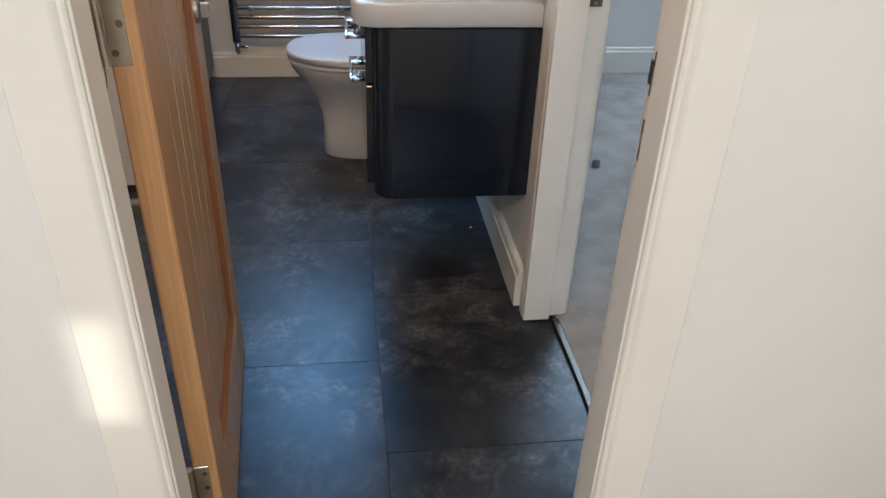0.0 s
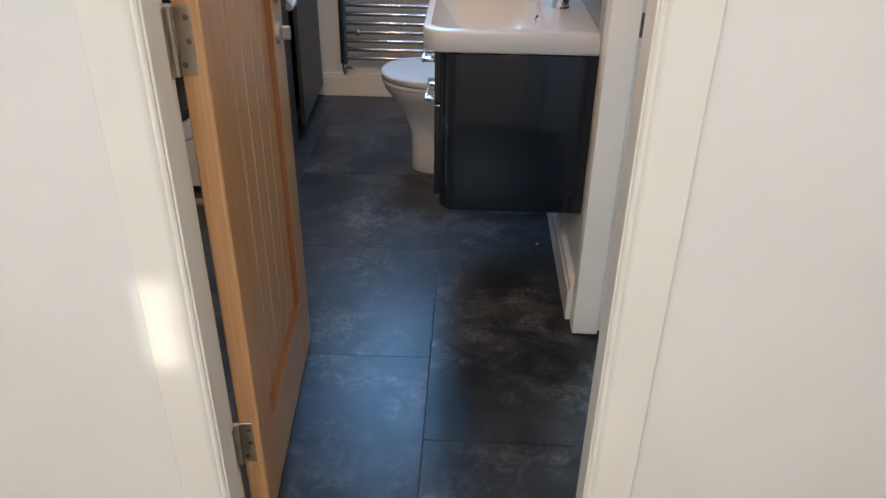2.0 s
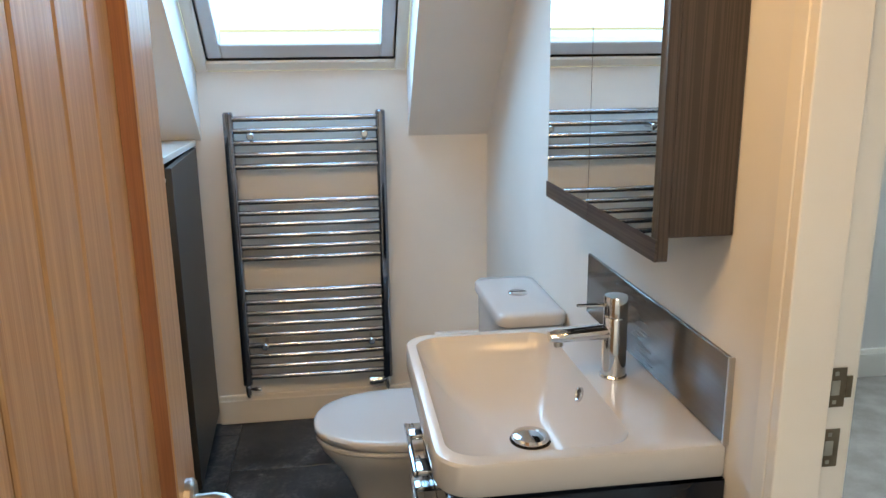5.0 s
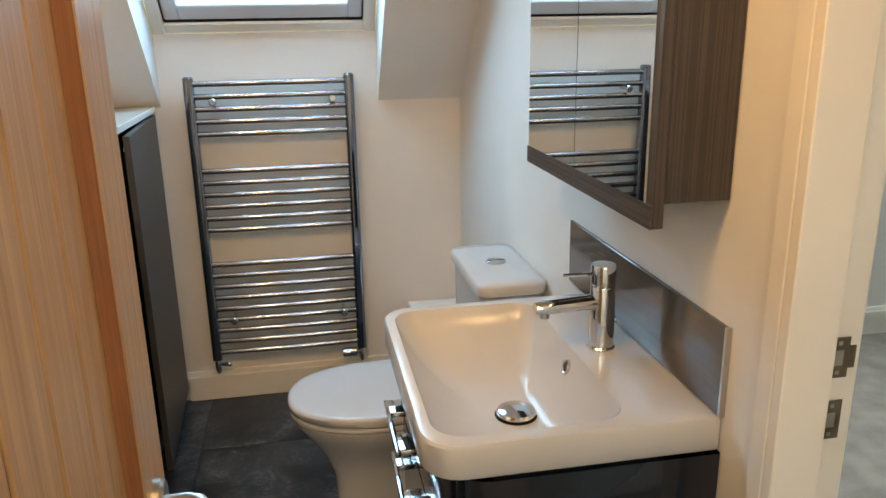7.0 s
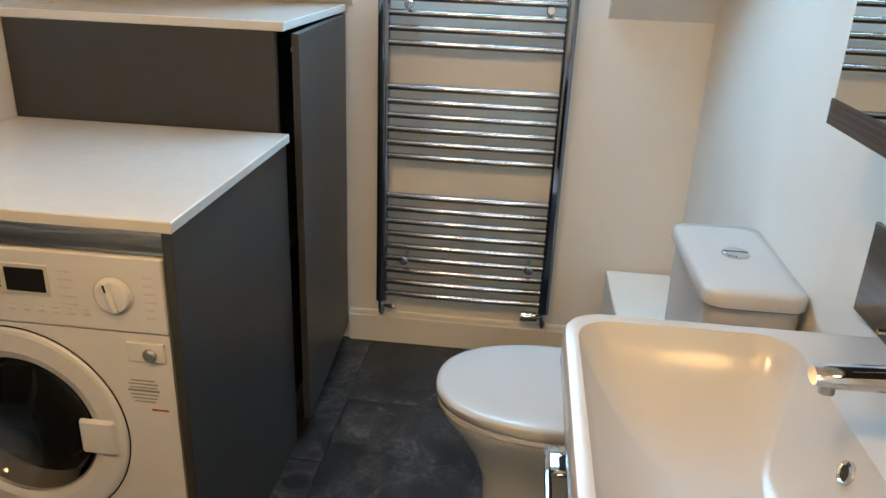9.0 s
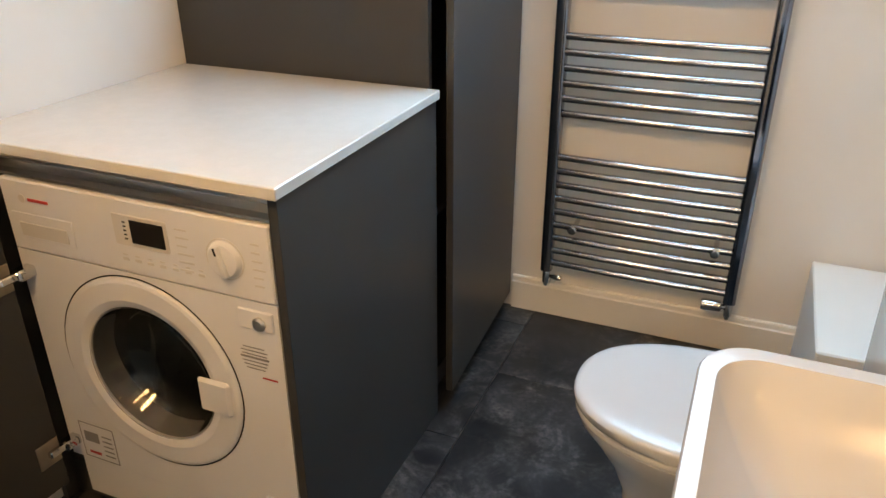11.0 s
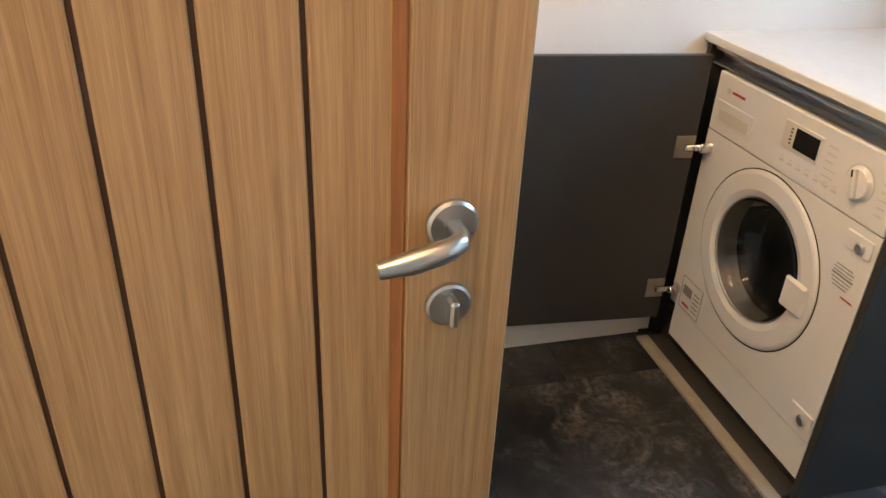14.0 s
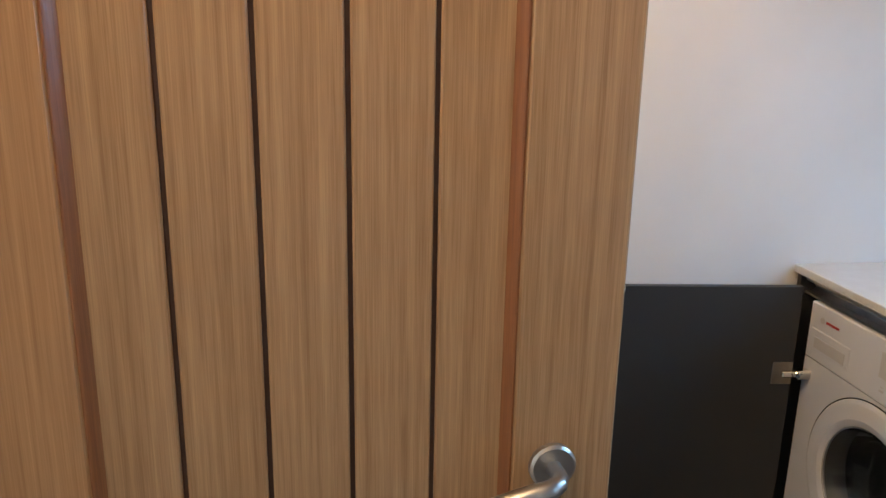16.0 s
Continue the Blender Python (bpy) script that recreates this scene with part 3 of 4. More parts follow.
# ---- towel radiator ----
def towel_radiator():
    r = thing("towel_radiator", "chrome ladder towel radiator on the wall above the skirting", "radiator")
    x0, x1, y, z0, z1 = -0.397, 0.158, 3.705, 0.185, 1.25
    for x in (x0, x1):
        bm = bmesh.new()
        lp = [rounded(x, y, 0.036, 0.042, 0.012, z) for z in (z0, z0 + 0.004, z1 - 0.006)] + [rounded(x, y, 0.026, 0.032, 0.010, z1)]
        loft(bm, lp)
        part("upright", bm, CHROME_SHADED_UPRIGHT, r)
    zs = [z1 - 0.025 - 0.0415 * i for i in range(5)]
    zs += [zs[-1] - 0.125 - 0.0415 * i for i in range(6)]
    zs += [zs[-1] - 0.125 - 0.0415 * i for i in range(9)]
    k = (z0 + 0.03 - (z1 - 0.025)) / (zs[-1] - (z1 - 0.025))
    for z in zs:
        bm = bmesh.new()
        zz = z1 - 0.025 + (z - (z1 - 0.025)) * k
        tube(bm, [(x0 + 0.008 + (x1 - x0 - 0.016) * i / 10, y - 0.006 - 0.007 * math.sin(math.pi * i / 10), zz) for i in range(11)], 0.0108, 14)
        part("rail", bm, CHROME_SHADED_RAIL, r)
    for x in (-0.318, 0.096):
        for z in (0.348, 1.164):
            bm = bmesh.new()
            tube(bm, [(x, y + 0.045, z), (x, y - 0.028, z)], 0.0075)
            lathe(bm, [(0.012, 0), (0.0135, 0.004), (0.0135, 0.012), (0.010, 0.016), (0, 0.016)], (x, y - 0.026, z), (0, -1, 0), 20)
            part("bracket", bm, CHROME, r)
    for x, s in ((x0, 1), (x1, -1)):
        bm = bmesh.new()
        tube(bm, [(x, y, z0 + 0.01), (x, y, z0 - 0.012)], 0.010)
        lathe(bm, [(0.0, -0.025), (0.012, -0.025), (0.013, -0.01), (0.013, 0.01), (0.010, 0.018), (0, 0.018)], (x, y, z0 - 0.022), (0, 0, 1), 18)
        tube(bm, [(x, y, z0 - 0.04), (x, y, z0 - 0.055), (x, y + 0.015, z0 - 0.062), (x, y + 0.046, z0 - 0.063)], 0.0075)
        v = part("valve", bm, CHROME, r)
        bm = bmesh.new()
        if s > 0:
            lathe(bm, [(0.005, 0), (0.007, 0.012), (0.009, 0.02), (0.009, 0.036), (0.006, 0.042), (0, 0.042)], (x + 0.010, y - 0.004, z0 - 0.022), (1, -0.1, 0), 16)
        else:
            lathe(bm, [(0.007, 0), (0.009, 0.01), (0.0175, 0.014), (0.0185, 0.062), (0.0155, 0.070), (0, 0.070)], (x - 0.008, y - 0.004, z0 - 0.016), (-1, -0.1, 0), 20)
        part("valve_head", bm, CHROME, v)
    return r


towel_radiator()


# ---- basin unit ----
def vanity():
    v = thing("vanity_unit", "wall-hung dark grey gloss basin cabinet with two drawers", "vanity")
    bm = bmesh.new()
    cx, cy, w, d = 0.3715, 2.106, 0.407, 0.572
    r = [0.003, 0.05, 0.05, 0.003]
    loft(bm, [rounded(cx, cy, w - 0.004, d - 0.004, r, 0.325), rounded(cx, cy, w, d, r, 0.329), rounded(cx, cy, w, d, r, 0.7725)], True, False)
    part("carcass", bm, VANITY_GLOSS, v)
    for z0, z1, zc, xo in ((0.342, 0.612, 0.572, 0.114), (0.618, 0.766, 0.690, 0.105)):
        bm = bmesh.new()
        box(bm, 0.152, 0.1705, 1.885, 2.339, z0, z1, bevel=0.002)
        f = part("drawer_front", bm, VANITY_GLOSS, v)
        # flat bow: a strap with two broad feet
        bm = bmesh.new()
        box(bm, xo, xo + 0.0095, 2.064, 2.262, zc - 0.013, zc, bevel=0.003, seg=2)
        for ya, yb in ((2.066, 2.126), (2.206, 2.260)):
            box(bm, xo + 0.006, 0.1525, ya, yb, zc - 0.0125, zc - 0.0005, bevel=0.0025, seg=2)
        part("handle", bm, CHROME, f, "flat chrome bow handle")
    bm = bmesh.new()
    box(bm, 0.225, 0.50, 1.8505, 1.8535, 0.40, 0.76, bevel=0.0012)
    part("side_panel", bm, VANITY_GLOSS, v)
    bm = bmesh.new()
    tube(bm, [(0.36, 2.1, 0.34), (0.36, 2.1, 0.275), (0.40, 2.1, 0.255), (0.577, 2.1, 0.255)], 0.02)
    lathe(bm, [(0.0, -0.06), (0.03, -0.06), (0.034, -0.05), (0.034, 0.03), (0, 0.03)], (0.36, 2.1, 0.32), (0, 0, 1), 24)
    part("waste_trap", bm, BLACK, v, "black plastic waste trap")
    return v


vanity()


def basin():
    b = thing("wash_basin", "white ceramic rectangular basin with a tap deck on the cabinet", "basin")
    cx, cy, w, d = 0.3485, 2.115, 0.455, 0.575
    R = [0.004, 0.06, 0.06, 0.004]
    zt, zb = 0.830, 0.773
    n = 8
    loops = [rounded(cx + 0.008, cy, w - 0.03, d - 0.03, R, zb, n), rounded(cx, cy, w - 0.004, d - 0.004, R, zb + 0.001, n), rounded(cx, cy, w, d, R, zb + 0.006, n), rounded(cx, cy, w, d, R, zt - 0.006, n), rounded(cx, cy, w - 0.005, d - 0.005, R, zt - 0.0012, n), rounded(cx, cy, w - 0.014, d - 0.014, R, zt, n)]
    # bowl: deck left free on the wall side
    bx, bw, bd = 0.292, 0.302, 0.523
    west, east = bx - bw / 2, bx + bw / 2
    for k in range(15):
        f = k / 14
        g = f ** 1.2
        xa, xb, hy = west + 0.003 * min(1, 6 * f) + 0.135 * g, east - 0.002 * min(1, 6 * f) - 0.075 * g, bd / 2 - 0.004 * min(1, 6 * f) - 0.185 * g
        loops.append(rounded((xa + xb) / 2, cy, xb - xa, 2 * hy, 0.052 - 0.02 * g, zt - 0.118 * (1 - (1 - f) ** 1.8) - 0.004 * min(1, 8 * f), n))
    bm = bmesh.new()
    loft(bm, loops, False, True)
    part("bowl", bm, CERAMIC, b, sharp=34)
    bm = bmesh.new()
    lathe(bm, [(0.030, 0.004), (0.037, 0.006), (0.0375, 0.009), (0.034, 0.014), (0.021, 0.019), (0.0, 0.021)], (0.337, 2.115, zt - 0.124), (0, 0, 1), 32)
    part("waste_plug", bm, CHROME, b, "domed chrome click waste")
    # black disc standing in for the shade beneath the waste
    bm = bmesh.new()
    lathe(bm, [(0.0, 0.0), (0.040, 0.0), (0.040, 0.003), (0.030, 0.0035), (0.0, 0.0035)], (0.337, 2.115, zt - 0.1235), (0, 0, 1), 32)
    part("waste_gap_shade", bm, BLACK, b, "black disc drawn as the shaded gap under the waste")
    bm = bmesh.new()
    lathe(bm, [(0.0095, -0.004), (0.0095, 0.003), (0.0115, 0.005), (0.0145, 0.004), (0.015, -0.004)], (0.433, 2.115, zt - 0.035), (-1, 0, 0.25), 24)
    o = part("overflow", bm, CHROME, b, "chrome overflow ring")
    # flat black disc: the hole's darkness is coloured on, not cut
    bm = bmesh.new()
    lathe(bm, [(0.0098, 0.002), (0.0, 0.002)], (0.4328, 2.115, zt - 0.035), (-1, 0, 0.25), 24)
    part("overflow_hole_shade", bm, BLACK, o)
    return b


basin()


def tap():
    t = thing("basin_tap", "chrome single-lever mixer tap on the basin deck", "tap")
    x, y, z = 0.497, 2.115, 0.830
    bm = bmesh.new()
    lathe(bm, [(0.0, 0), (0.026, 0), (0.026, 0.003), (0.0235, 0.006), (0.0225, 0.118), (0.0215, 0.120)], (x, y, z), (0, 0, 1), 36)
    part("body", bm, CHROME, t)
    bm = bmesh.new()
    lathe(bm, [(0.0205, 0.119), (0.0225, 0.122), (0.0225, 0.157), (0.021, 0.160), (0.0, 0.161)], (x, y, z), (0, 0, 1), 36)
    c = part("lever_cap", bm, CHROME, t)
    bm = bmesh.new()
    tube(bm, [(x - 0.018, y, z + 0.142), (x - 0.075, y, z + 0.144)], [0.0035, 0.003], 10)
    part("lever", bm, CHROME, c)
    bm = bmesh.new()
    lp = []
    for i in range(8):
        f = i / 7
        xx, zz = x - 0.015 - 0.112 * f, z + 0.090 - 0.004 * f
        h, wd = 0.0150 - 0.0025 * f - (0.003 if i == 7 else 0), 0.0165 - (0.003 if i == 7 else 0)
        lp.append([(xx, y + wd * math.cos(a), zz + h * math.sin(a)) for a in [2 * math.pi * k / 18 for k in range(18)]])
    loft(bm, lp)
    s = part("spout", bm, CHROME, t)
    bm = bmesh.new()
    lathe(bm, [(0.0085, 0), (0.0095, -0.008), (0.007, -0.009), (0.0, -0.007)], (x - 0.110, y, z + 0.0755), (0, 0, 1), 20)
    part("aerator", bm, CHROME_BACK, s)
    return t


tap()
bm = bmesh.new()
box(bm, 0.569, XE - 0.0005, 1.828, 2.49, 0.8315, 0.975, bevel=0.0015)
tagged(part("splashback", bm, SPLASH), "dark taupe gloss splashback behind the basin", "splashback")
boxes("edge_strip", CHROME_BACK, bpy.data.objects["splashback"], (0.567, XE - 0.0005, 1.823, 1.8275, 0.8315, 0.976), label="thin pale metal edge strip")


def mirror_cabinet():
    c = thing("mirror_cabinet", "dark woodgrain wall cabinet with two mirrored doors", "cabinet")
    y0, y1, z0, z1 = 1.855, 2.45, 1.158, 1.80
    boxes("body", RIBBED, c, (0.474, XE - 0.001, y0 + 0.004, y1 - 0.004, z0, z1), bevel=0.0015)
    ym = 2.165
    for a, b, outer in ((y0, ym - 0.0015, -1), (ym + 0.0015, y1, 1)):
        dr = boxes("door", RIBBED, c, (0.456, 0.473, a, b, z0 - 0.035, z1), bevel=0.001)
        boxes("fascia", RIBBED_ALONG, dr, (0.4522, 0.4558, a, b, z0 - 0.035, z0 - 0.001), label="dark woodgrain strip under the mirror")
        oa, ob_ = (0.016, 0.0) if outer < 0 else (0.0, 0.010)
        boxes("mirror", MIRROR, dr, (0.4525, 0.4558, a + oa, b - ob_, z0 + 0.0, z1 - 0.004))
    return c


mirror_cabinet()


# ---- toilet ----
def toilet():
    t = thing("toilet", "white close-coupled ceramic toilet with closed soft-edged lid", "toilet")
    yc = 2.86

    def dee(tip, back, hw, z, n=28, p=2.3, hwb=None):
        """A D-shaped loop: a rounded nose to the west, square at the back."""
        z *= 0.962
        out = []
        tip -= 0.012
        m = tip + min(0.27, (back - tip) * 0.6)
        hb = hwb or hw
        for k in range(n + 1):
            a = -math.pi / 2 + math.pi * k / n
            ca, sa = math.cos(a), math.sin(a)
            out.append((m - (m - tip) * abs(ca) ** (2 / p), yc + hw * math.copysign(abs(sa) ** (2 / p), sa), z))
        out.append((back, yc + hb, z))
        out.append((back, yc - hb, z))
        return out
    bm = bmesh.new()
    loft(bm, [dee(0.026, 0.56, 0.098, 0.0, p=2.6), dee(0.021, 0.56, 0.10, 0.006, p=2.6), dee(0.025, 0.56, 0.098, 0.10, p=2.5), dee(0.020, 0.56, 0.102, 0.18, p=2.4), dee(-0.008, 0.56, 0.122, 0.25, p=2.3), dee(-0.05, 0.56, 0.155, 0.32, p=2.2), dee(-0.082, 0.56, 0.172, 0.365, p=2.2), dee(-0.088, 0.56, 0.176, 0.385, p=2.2), dee(-0.084, 0.56, 0.172, 0.389, p=2.2)])
    part("pan", bm, CERAMIC, t, sharp=50)
    bm = bmesh.new()
    loft(bm, [dee(-0.088, 0.375, 0.175, 0.3895, p=2.2, hwb=0.15), dee(-0.093, 0.375, 0.18, 0.393, p=2.2, hwb=0.155), dee(-0.093, 0.375, 0.18, 0.402, p=2.2, hwb=0.155), dee(-0.09, 0.375, 0.177, 0.405, p=2.2, hwb=0.152)])
    part("seat", bm, CERAMIC, t, sharp=50)
    bm = bmesh.new()
    loft(bm, [dee(-0.09, 0.378, 0.177, 0.4065, p=2.2, hwb=0.152), dee(-0.096, 0.378, 0.183, 0.411, p=2.2, hwb=0.157), dee(-0.097, 0.378, 0.184, 0.430, p=2.3, hwb=0.158), dee(-0.093, 0.376, 0.180, 0.436, p=2.3, hwb=0.155), dee(-0.084, 0.372, 0.171, 0.4385, p=2.3, hwb=0.149), dee(-0.04, 0.35, 0.13, 0.4395, p=2.3, hwb=0.11)])
    part("lid", bm, CERAMIC, t, sharp=50)
    bm = bmesh.new()
    cw, cd, cy = 0.172, 0.36, 2.83
    loft(bm, [rounded(0.49, cy, cw - 0.03, cd - 0.06, 0.03, 0.36), rounded(0.485, cy, cw, cd - 0.02, 0.035, 0.42), rounded(0.483, cy, cw + 0.002, cd, 0.035, 0.74)])
    part("cistern", bm, CERAMIC, t, sharp=50)
    bm = bmesh.new()
    loft(bm, [rounded(0.482, cy, cw + 0.006, cd + 0.012, 0.035, 0.741), rounded(0.481, cy, cw + 0.016, cd + 0.024, 0.038, 0.746), rounded(0.481, cy, cw + 0.016, cd + 0.024, 0.038, 0.768), rounded(0.481, cy, cw + 0.004, cd + 0.01, 0.034, 0.775), rounded(0.482, cy, cw - 0.04, cd - 0.05, 0.03, 0.778)])
    part("cistern_lid", bm, CERAMIC, t, sharp=50)
    bm = bmesh.new()
    lathe(bm, [(0.027, 0), (0.027, 0.004), (0.0245, 0.0065), (0.0, 0.007)], (0.482, cy, 0.7775), (0, 0, 1), 32)
    bt = part("flush_button", bm, CHROME, t, "oval chrome dual flush button")
    bm = bmesh.new()
    box(bm, 0.459, 0.505, cy - 0.0008, cy + 0.0008, 0.784, 0.7852)
    part("button_split", bm, BLACK, bt)
    return t


toilet()
bm = bmesh.new()
box(bm, 0.352, XE - 0.018, 3.24, YN - 0.018, 0.002, 0.348, bevel=0.004)
tagged(part("pipe_boxing", bm, WALL), "low white pipe boxing in the corner beside the toilet", "boxing")


# ---- washing machine unit ----
def washer_cabinet():
    c = thing("washer_cabinet", "dark grey laundry cabinet with its door wide open", "cabinet")
    y0, y1 = 2.492, 3.12
    boxes("side_panel", GREY_UNIT, c, (-0.545, -0.527, y0, y1, 0.0, 0.868), bevel=0.001, label="dark grey laminate end panel")
    boxes("side_panel", GREY_UNIT, c, (XW + 0.003, XW + 0.021, y0 - 0.002, y1, 0.0, 0.868), bevel=0.001)
    boxes("back_panel", SHADED_INSIDE, c, (XW + 0.021, -0.545, y1 - 0.012, y1 - 0.002, 0.0, 0.868))
    bm = bmesh.new()
    prism(bm, [(y0 + 0.012, 0.868), (y0 + 0.012, 0.852), (y0 + 0.03, 0.846), (y0 + 0.042, 0.834), (y0 + 0.030, 0.824), (y0 + 0.012, 0.822), (y0 + 0.012, 0.817), (y0 + 0.07, 0.817), (y0 + 0.07, 0.868)], "x", XW + 0.021, -0.545)
    part("top_rail", bm, CHROME_BACK, c, "grey metal channel rail under the worktop")
    boxes("plinth", GREY_UNIT, c, (XW + 0.021, -0.546, y0 + 0.03, y0 + 0.046, 0.0, 0.10), bevel=0.001)
    boxes("floor_trim", TRIM, c, (XW + 0.045, -0.528, 2.430, 2.466, 0.0, 0.012), bevel=0.002, label="pale floor trim before the cabinet")
    boxes("base_board", GREY_UNIT, c, (XW + 0.045, -0.546, 2.466, y0 + 0.03, 0.0, 0.008))
    # open door on the west side, along the wall
    dr = boxes("door", GREY_UNIT, c, (-1.200, -1.182, 1.862, 2.462, 0.098, 0.852), bevel=0.001, label="dark grey door folded back to the wall")
    boxes("finger_pull", CHROME_BACK, dr, (-1.1995, -1.1805, 1.90, 2.01, 0.838, 0.854), bevel=0.002, label="steel finger pull let into the top")
    bm = bmesh.new()
    lathe(bm, [(0.0, 0), (0.009, 0), (0.009, 0.004), (0.006, 0.007), (0, 0.007)], (-1.182, 1.885, 0.655), (1, 0, 0), 18)
    part("bumper", bm, PLASTIC_GREY, dr)
    dr.matrix_world = Matrix.Translation((-1.142, 2.462, 0)) @ Matrix.Rotation(radians(-4.6), 4, "Z") @ Matrix.Translation((1.182, -2.462, 0))
    for z in (0.62, 0.20):
        bm = bmesh.new()
        box(bm, -1.1818, -1.1785, 2.408, 2.460, z - 0.03, z + 0.03, bevel=0.001)
        h = part("hinge", bm, NICKEL, dr, "nickel concealed cabinet hinge")
        bm = bmesh.new()
        box(bm, -1.180, -1.166, 2.43, 2.49, z - 0.008, z + 0.008, bevel=0.003)
        box(bm, -1.186, -1.160, 2.465, 2.51, z - 0.012, z + 0.012, bevel=0.004)
        lathe(bm, [(0.006, 0), (0.006, 0.004), (0, 0.004)], (-1.160, 2.475, z), (1, 0, 0), 12)
        part("hinge_arm", bm, CHROME, h)
    return c


washer_cabinet()
bm = bmesh.new()
box(bm, XW + 0.0015, -0.518, 2.478, 3.121, 0.8685, 0.890, bevel=0.002)
tagged(part("worktop", bm, QUARTZ), "white quartz worktop over the washing machine", "worktop")


def washing_machine():
    m = thing("washing_machine", "white built-in front-loading washing machine with round door", "washing machine")
    x0, x1, yf = -1.152, -0.552, 2.498
    boxes("body", PLASTIC, m, (x0 + 0.004, x0 + 0.012, yf + 0.02, 3.08, 0.104, 0.81), (x1 - 0.010, x1 - 0.002, yf + 0.02, 3.08, 0.104, 0.81), (x0 + 0.012, x1 - 0.010, yf + 0.02, 3.08, 0.104, 0.112), (x0 + 0.012, x1 - 0.010, yf + 0.02, 3.08, 0.802, 0.81), (x0 + 0.012, x1 - 0.010, 3.07, 3.08, 0.112, 0.802))
    bm = bmesh.new()
    rx, rz, n = -0.868, 0.440, 64
    hole, rim = [], []
    for k in range(n):
        a = 2 * math.pi * (k + 0.5) / n
        ca, sa = math.cos(a), math.sin(a)
        hole.append((rx + 0.152 * ca, rz + 0.152 * sa))
        tx = ((x1 if ca > 0 else x0) - rx) / ca if abs(ca) > 1e-6 else 9
        tz = ((0.665 if sa > 0 else 0.152) - rz) / sa if abs(sa) > 1e-6 else 9
        q = min(tx, tz)
        rim.append((rx + q * ca, rz + q * sa))
    for cxn, czn in ((x0, 0.152), (x0, 0.665), (x1, 0.152), (x1, 0.665)):
        k = min(range(n), key=lambda i: (rim[i][0] - cxn) ** 2 + (rim[i][1] - czn) ** 2)
        rim[k] = (cxn, czn)
    loft(bm, [[(x, yf + 0.022, z) for x, z in hole], [(x, yf, z) for x, z in hole], [(x, yf, z) for x, z in rim], [(x, yf + 0.022, z) for x, z in rim]], False, False)
    part("front_panel", bm, PLASTIC, m)
    boxes("control_panel", PLASTIC, m, (x0, x1, yf - 0.002, yf + 0.022, 0.667, 0.813), bevel=0.003)
    boxes("kick_plate", PLASTIC, m, (x0 + 0.022, x1, yf + 0.003, yf + 0.022, 0.045, 0.150), bevel=0.002)
    dr = boxes("drawer", PLASTIC, m, (-1.135, -0.985, yf - 0.004, yf - 0.001, 0.692, 0.748), bevel=0.0015)
    boxes("drawer_recess", PLASTIC_GREY, dr, (-1.118, -1.0, yf - 0.0055, yf - 0.0035, 0.70, 0.728), bevel=0.0008, label="recessed drawer pull")
    ds = boxes("display", PLASTIC_GREY, m, (-0.882, -0.762, yf - 0.0045, yf - 0.0015, 0.725, 0.785), bevel=0.001, label="silver display surround")
    boxes("screen", BLACK, ds, (-0.842, -0.768, yf - 0.006, yf - 0.004, 0.733, 0.778), bevel=0.0006, label="black blank screen")
    bm = bmesh.new()
    for k in range(5):
        box(bm, -0.858, -0.852, yf - 0.0055, yf - 0.004, 0.738 + 0.008 * k, 0.741 + 0.008 * k)
    part("indicator", bm, BLACK, ds)
    for k in range(7):
        bm = bmesh.new()
        box(bm, -0.875 + 0.028 * k, -0.861 + 0.028 * k, yf - 0.0035, yf - 0.0015, 0.693, 0.699, bevel=0.0008)
        part("button", bm, PLASTIC_GREY, m)
    bm = bmesh.new()
    lathe(bm, [(0.036, 0), (0.036, 0.0015), (0.034, 0.002), (0.031, 0.008), (0.029, 0.0105), (0.0, 0.011)], (-0.645, yf - 0.001, 0.738), (0, -1, 0), 40)
    kn = part("dial", bm, PLASTIC, m, "round programme dial")
    bm = bmesh.new()
    turn = Matrix.Translation((-0.645, 0, 0.738)) @ Matrix.Rotation(radians(-14), 4, "Y") @ Matrix.Translation((0.645, 0, -0.738))
    box(bm, -0.651, -0.639, yf - 0.021, yf - 0.010, 0.709, 0.767, bevel=0.004, seg=2, rot=turn)
    part("dial_grip", bm, PLASTIC, kn)
    bm = bmesh.new()
    lathe(bm, [(0.0365, 0.0), (0.0385, 0.0), (0.0385, 0.0012), (0.0365, 0.0012)], (-0.645, yf - 0.002, 0.738), (0, -1, 0), 40, True)
    part("dial_ring", bm, PLASTIC_GREY, kn, "thin grey ring round the dial")
    bm = bmesh.new()
    box(bm, -0.6465, -0.6435, yf - 0.0225, yf - 0.0205, 0.752, 0.766, rot=turn)
    part("dial_mark", bm, BLACK, kn)
    # programme lettering, as bars
    bm = bmesh.new()
    rng = random.Random(4)
    for k in range(6):
        z = 0.775 - 0.0155 * k
        box(bm, -0.745, -0.745 + rng.uniform(0.022, 0.036), yf - 0.0029, yf - 0.0021, z, z + 0.0032)
        box(bm, -0.590, -0.590 + rng.uniform(0.016, 0.028), yf - 0.0029, yf - 0.0021, z, z + 0.0032)
    for k in range(7):
        box(bm, -0.873 + 0.028 * k, -0.863 + 0.028 * k, yf - 0.0029, yf - 0.0021, 0.704, 0.7065)
    tagged(part("lettering", bm, PLASTIC_GREY, m, "small grey programme lettering"), "small grey programme lettering", kind="stuff")
    bm = bmesh.new()
    box(bm, -1.085, -1.035, yf - 0.0032, yf - 0.0021, 0.7735, 0.7795)
    part("badge", bm, RED, m, "small red maker's badge")
    bm = bmesh.new()
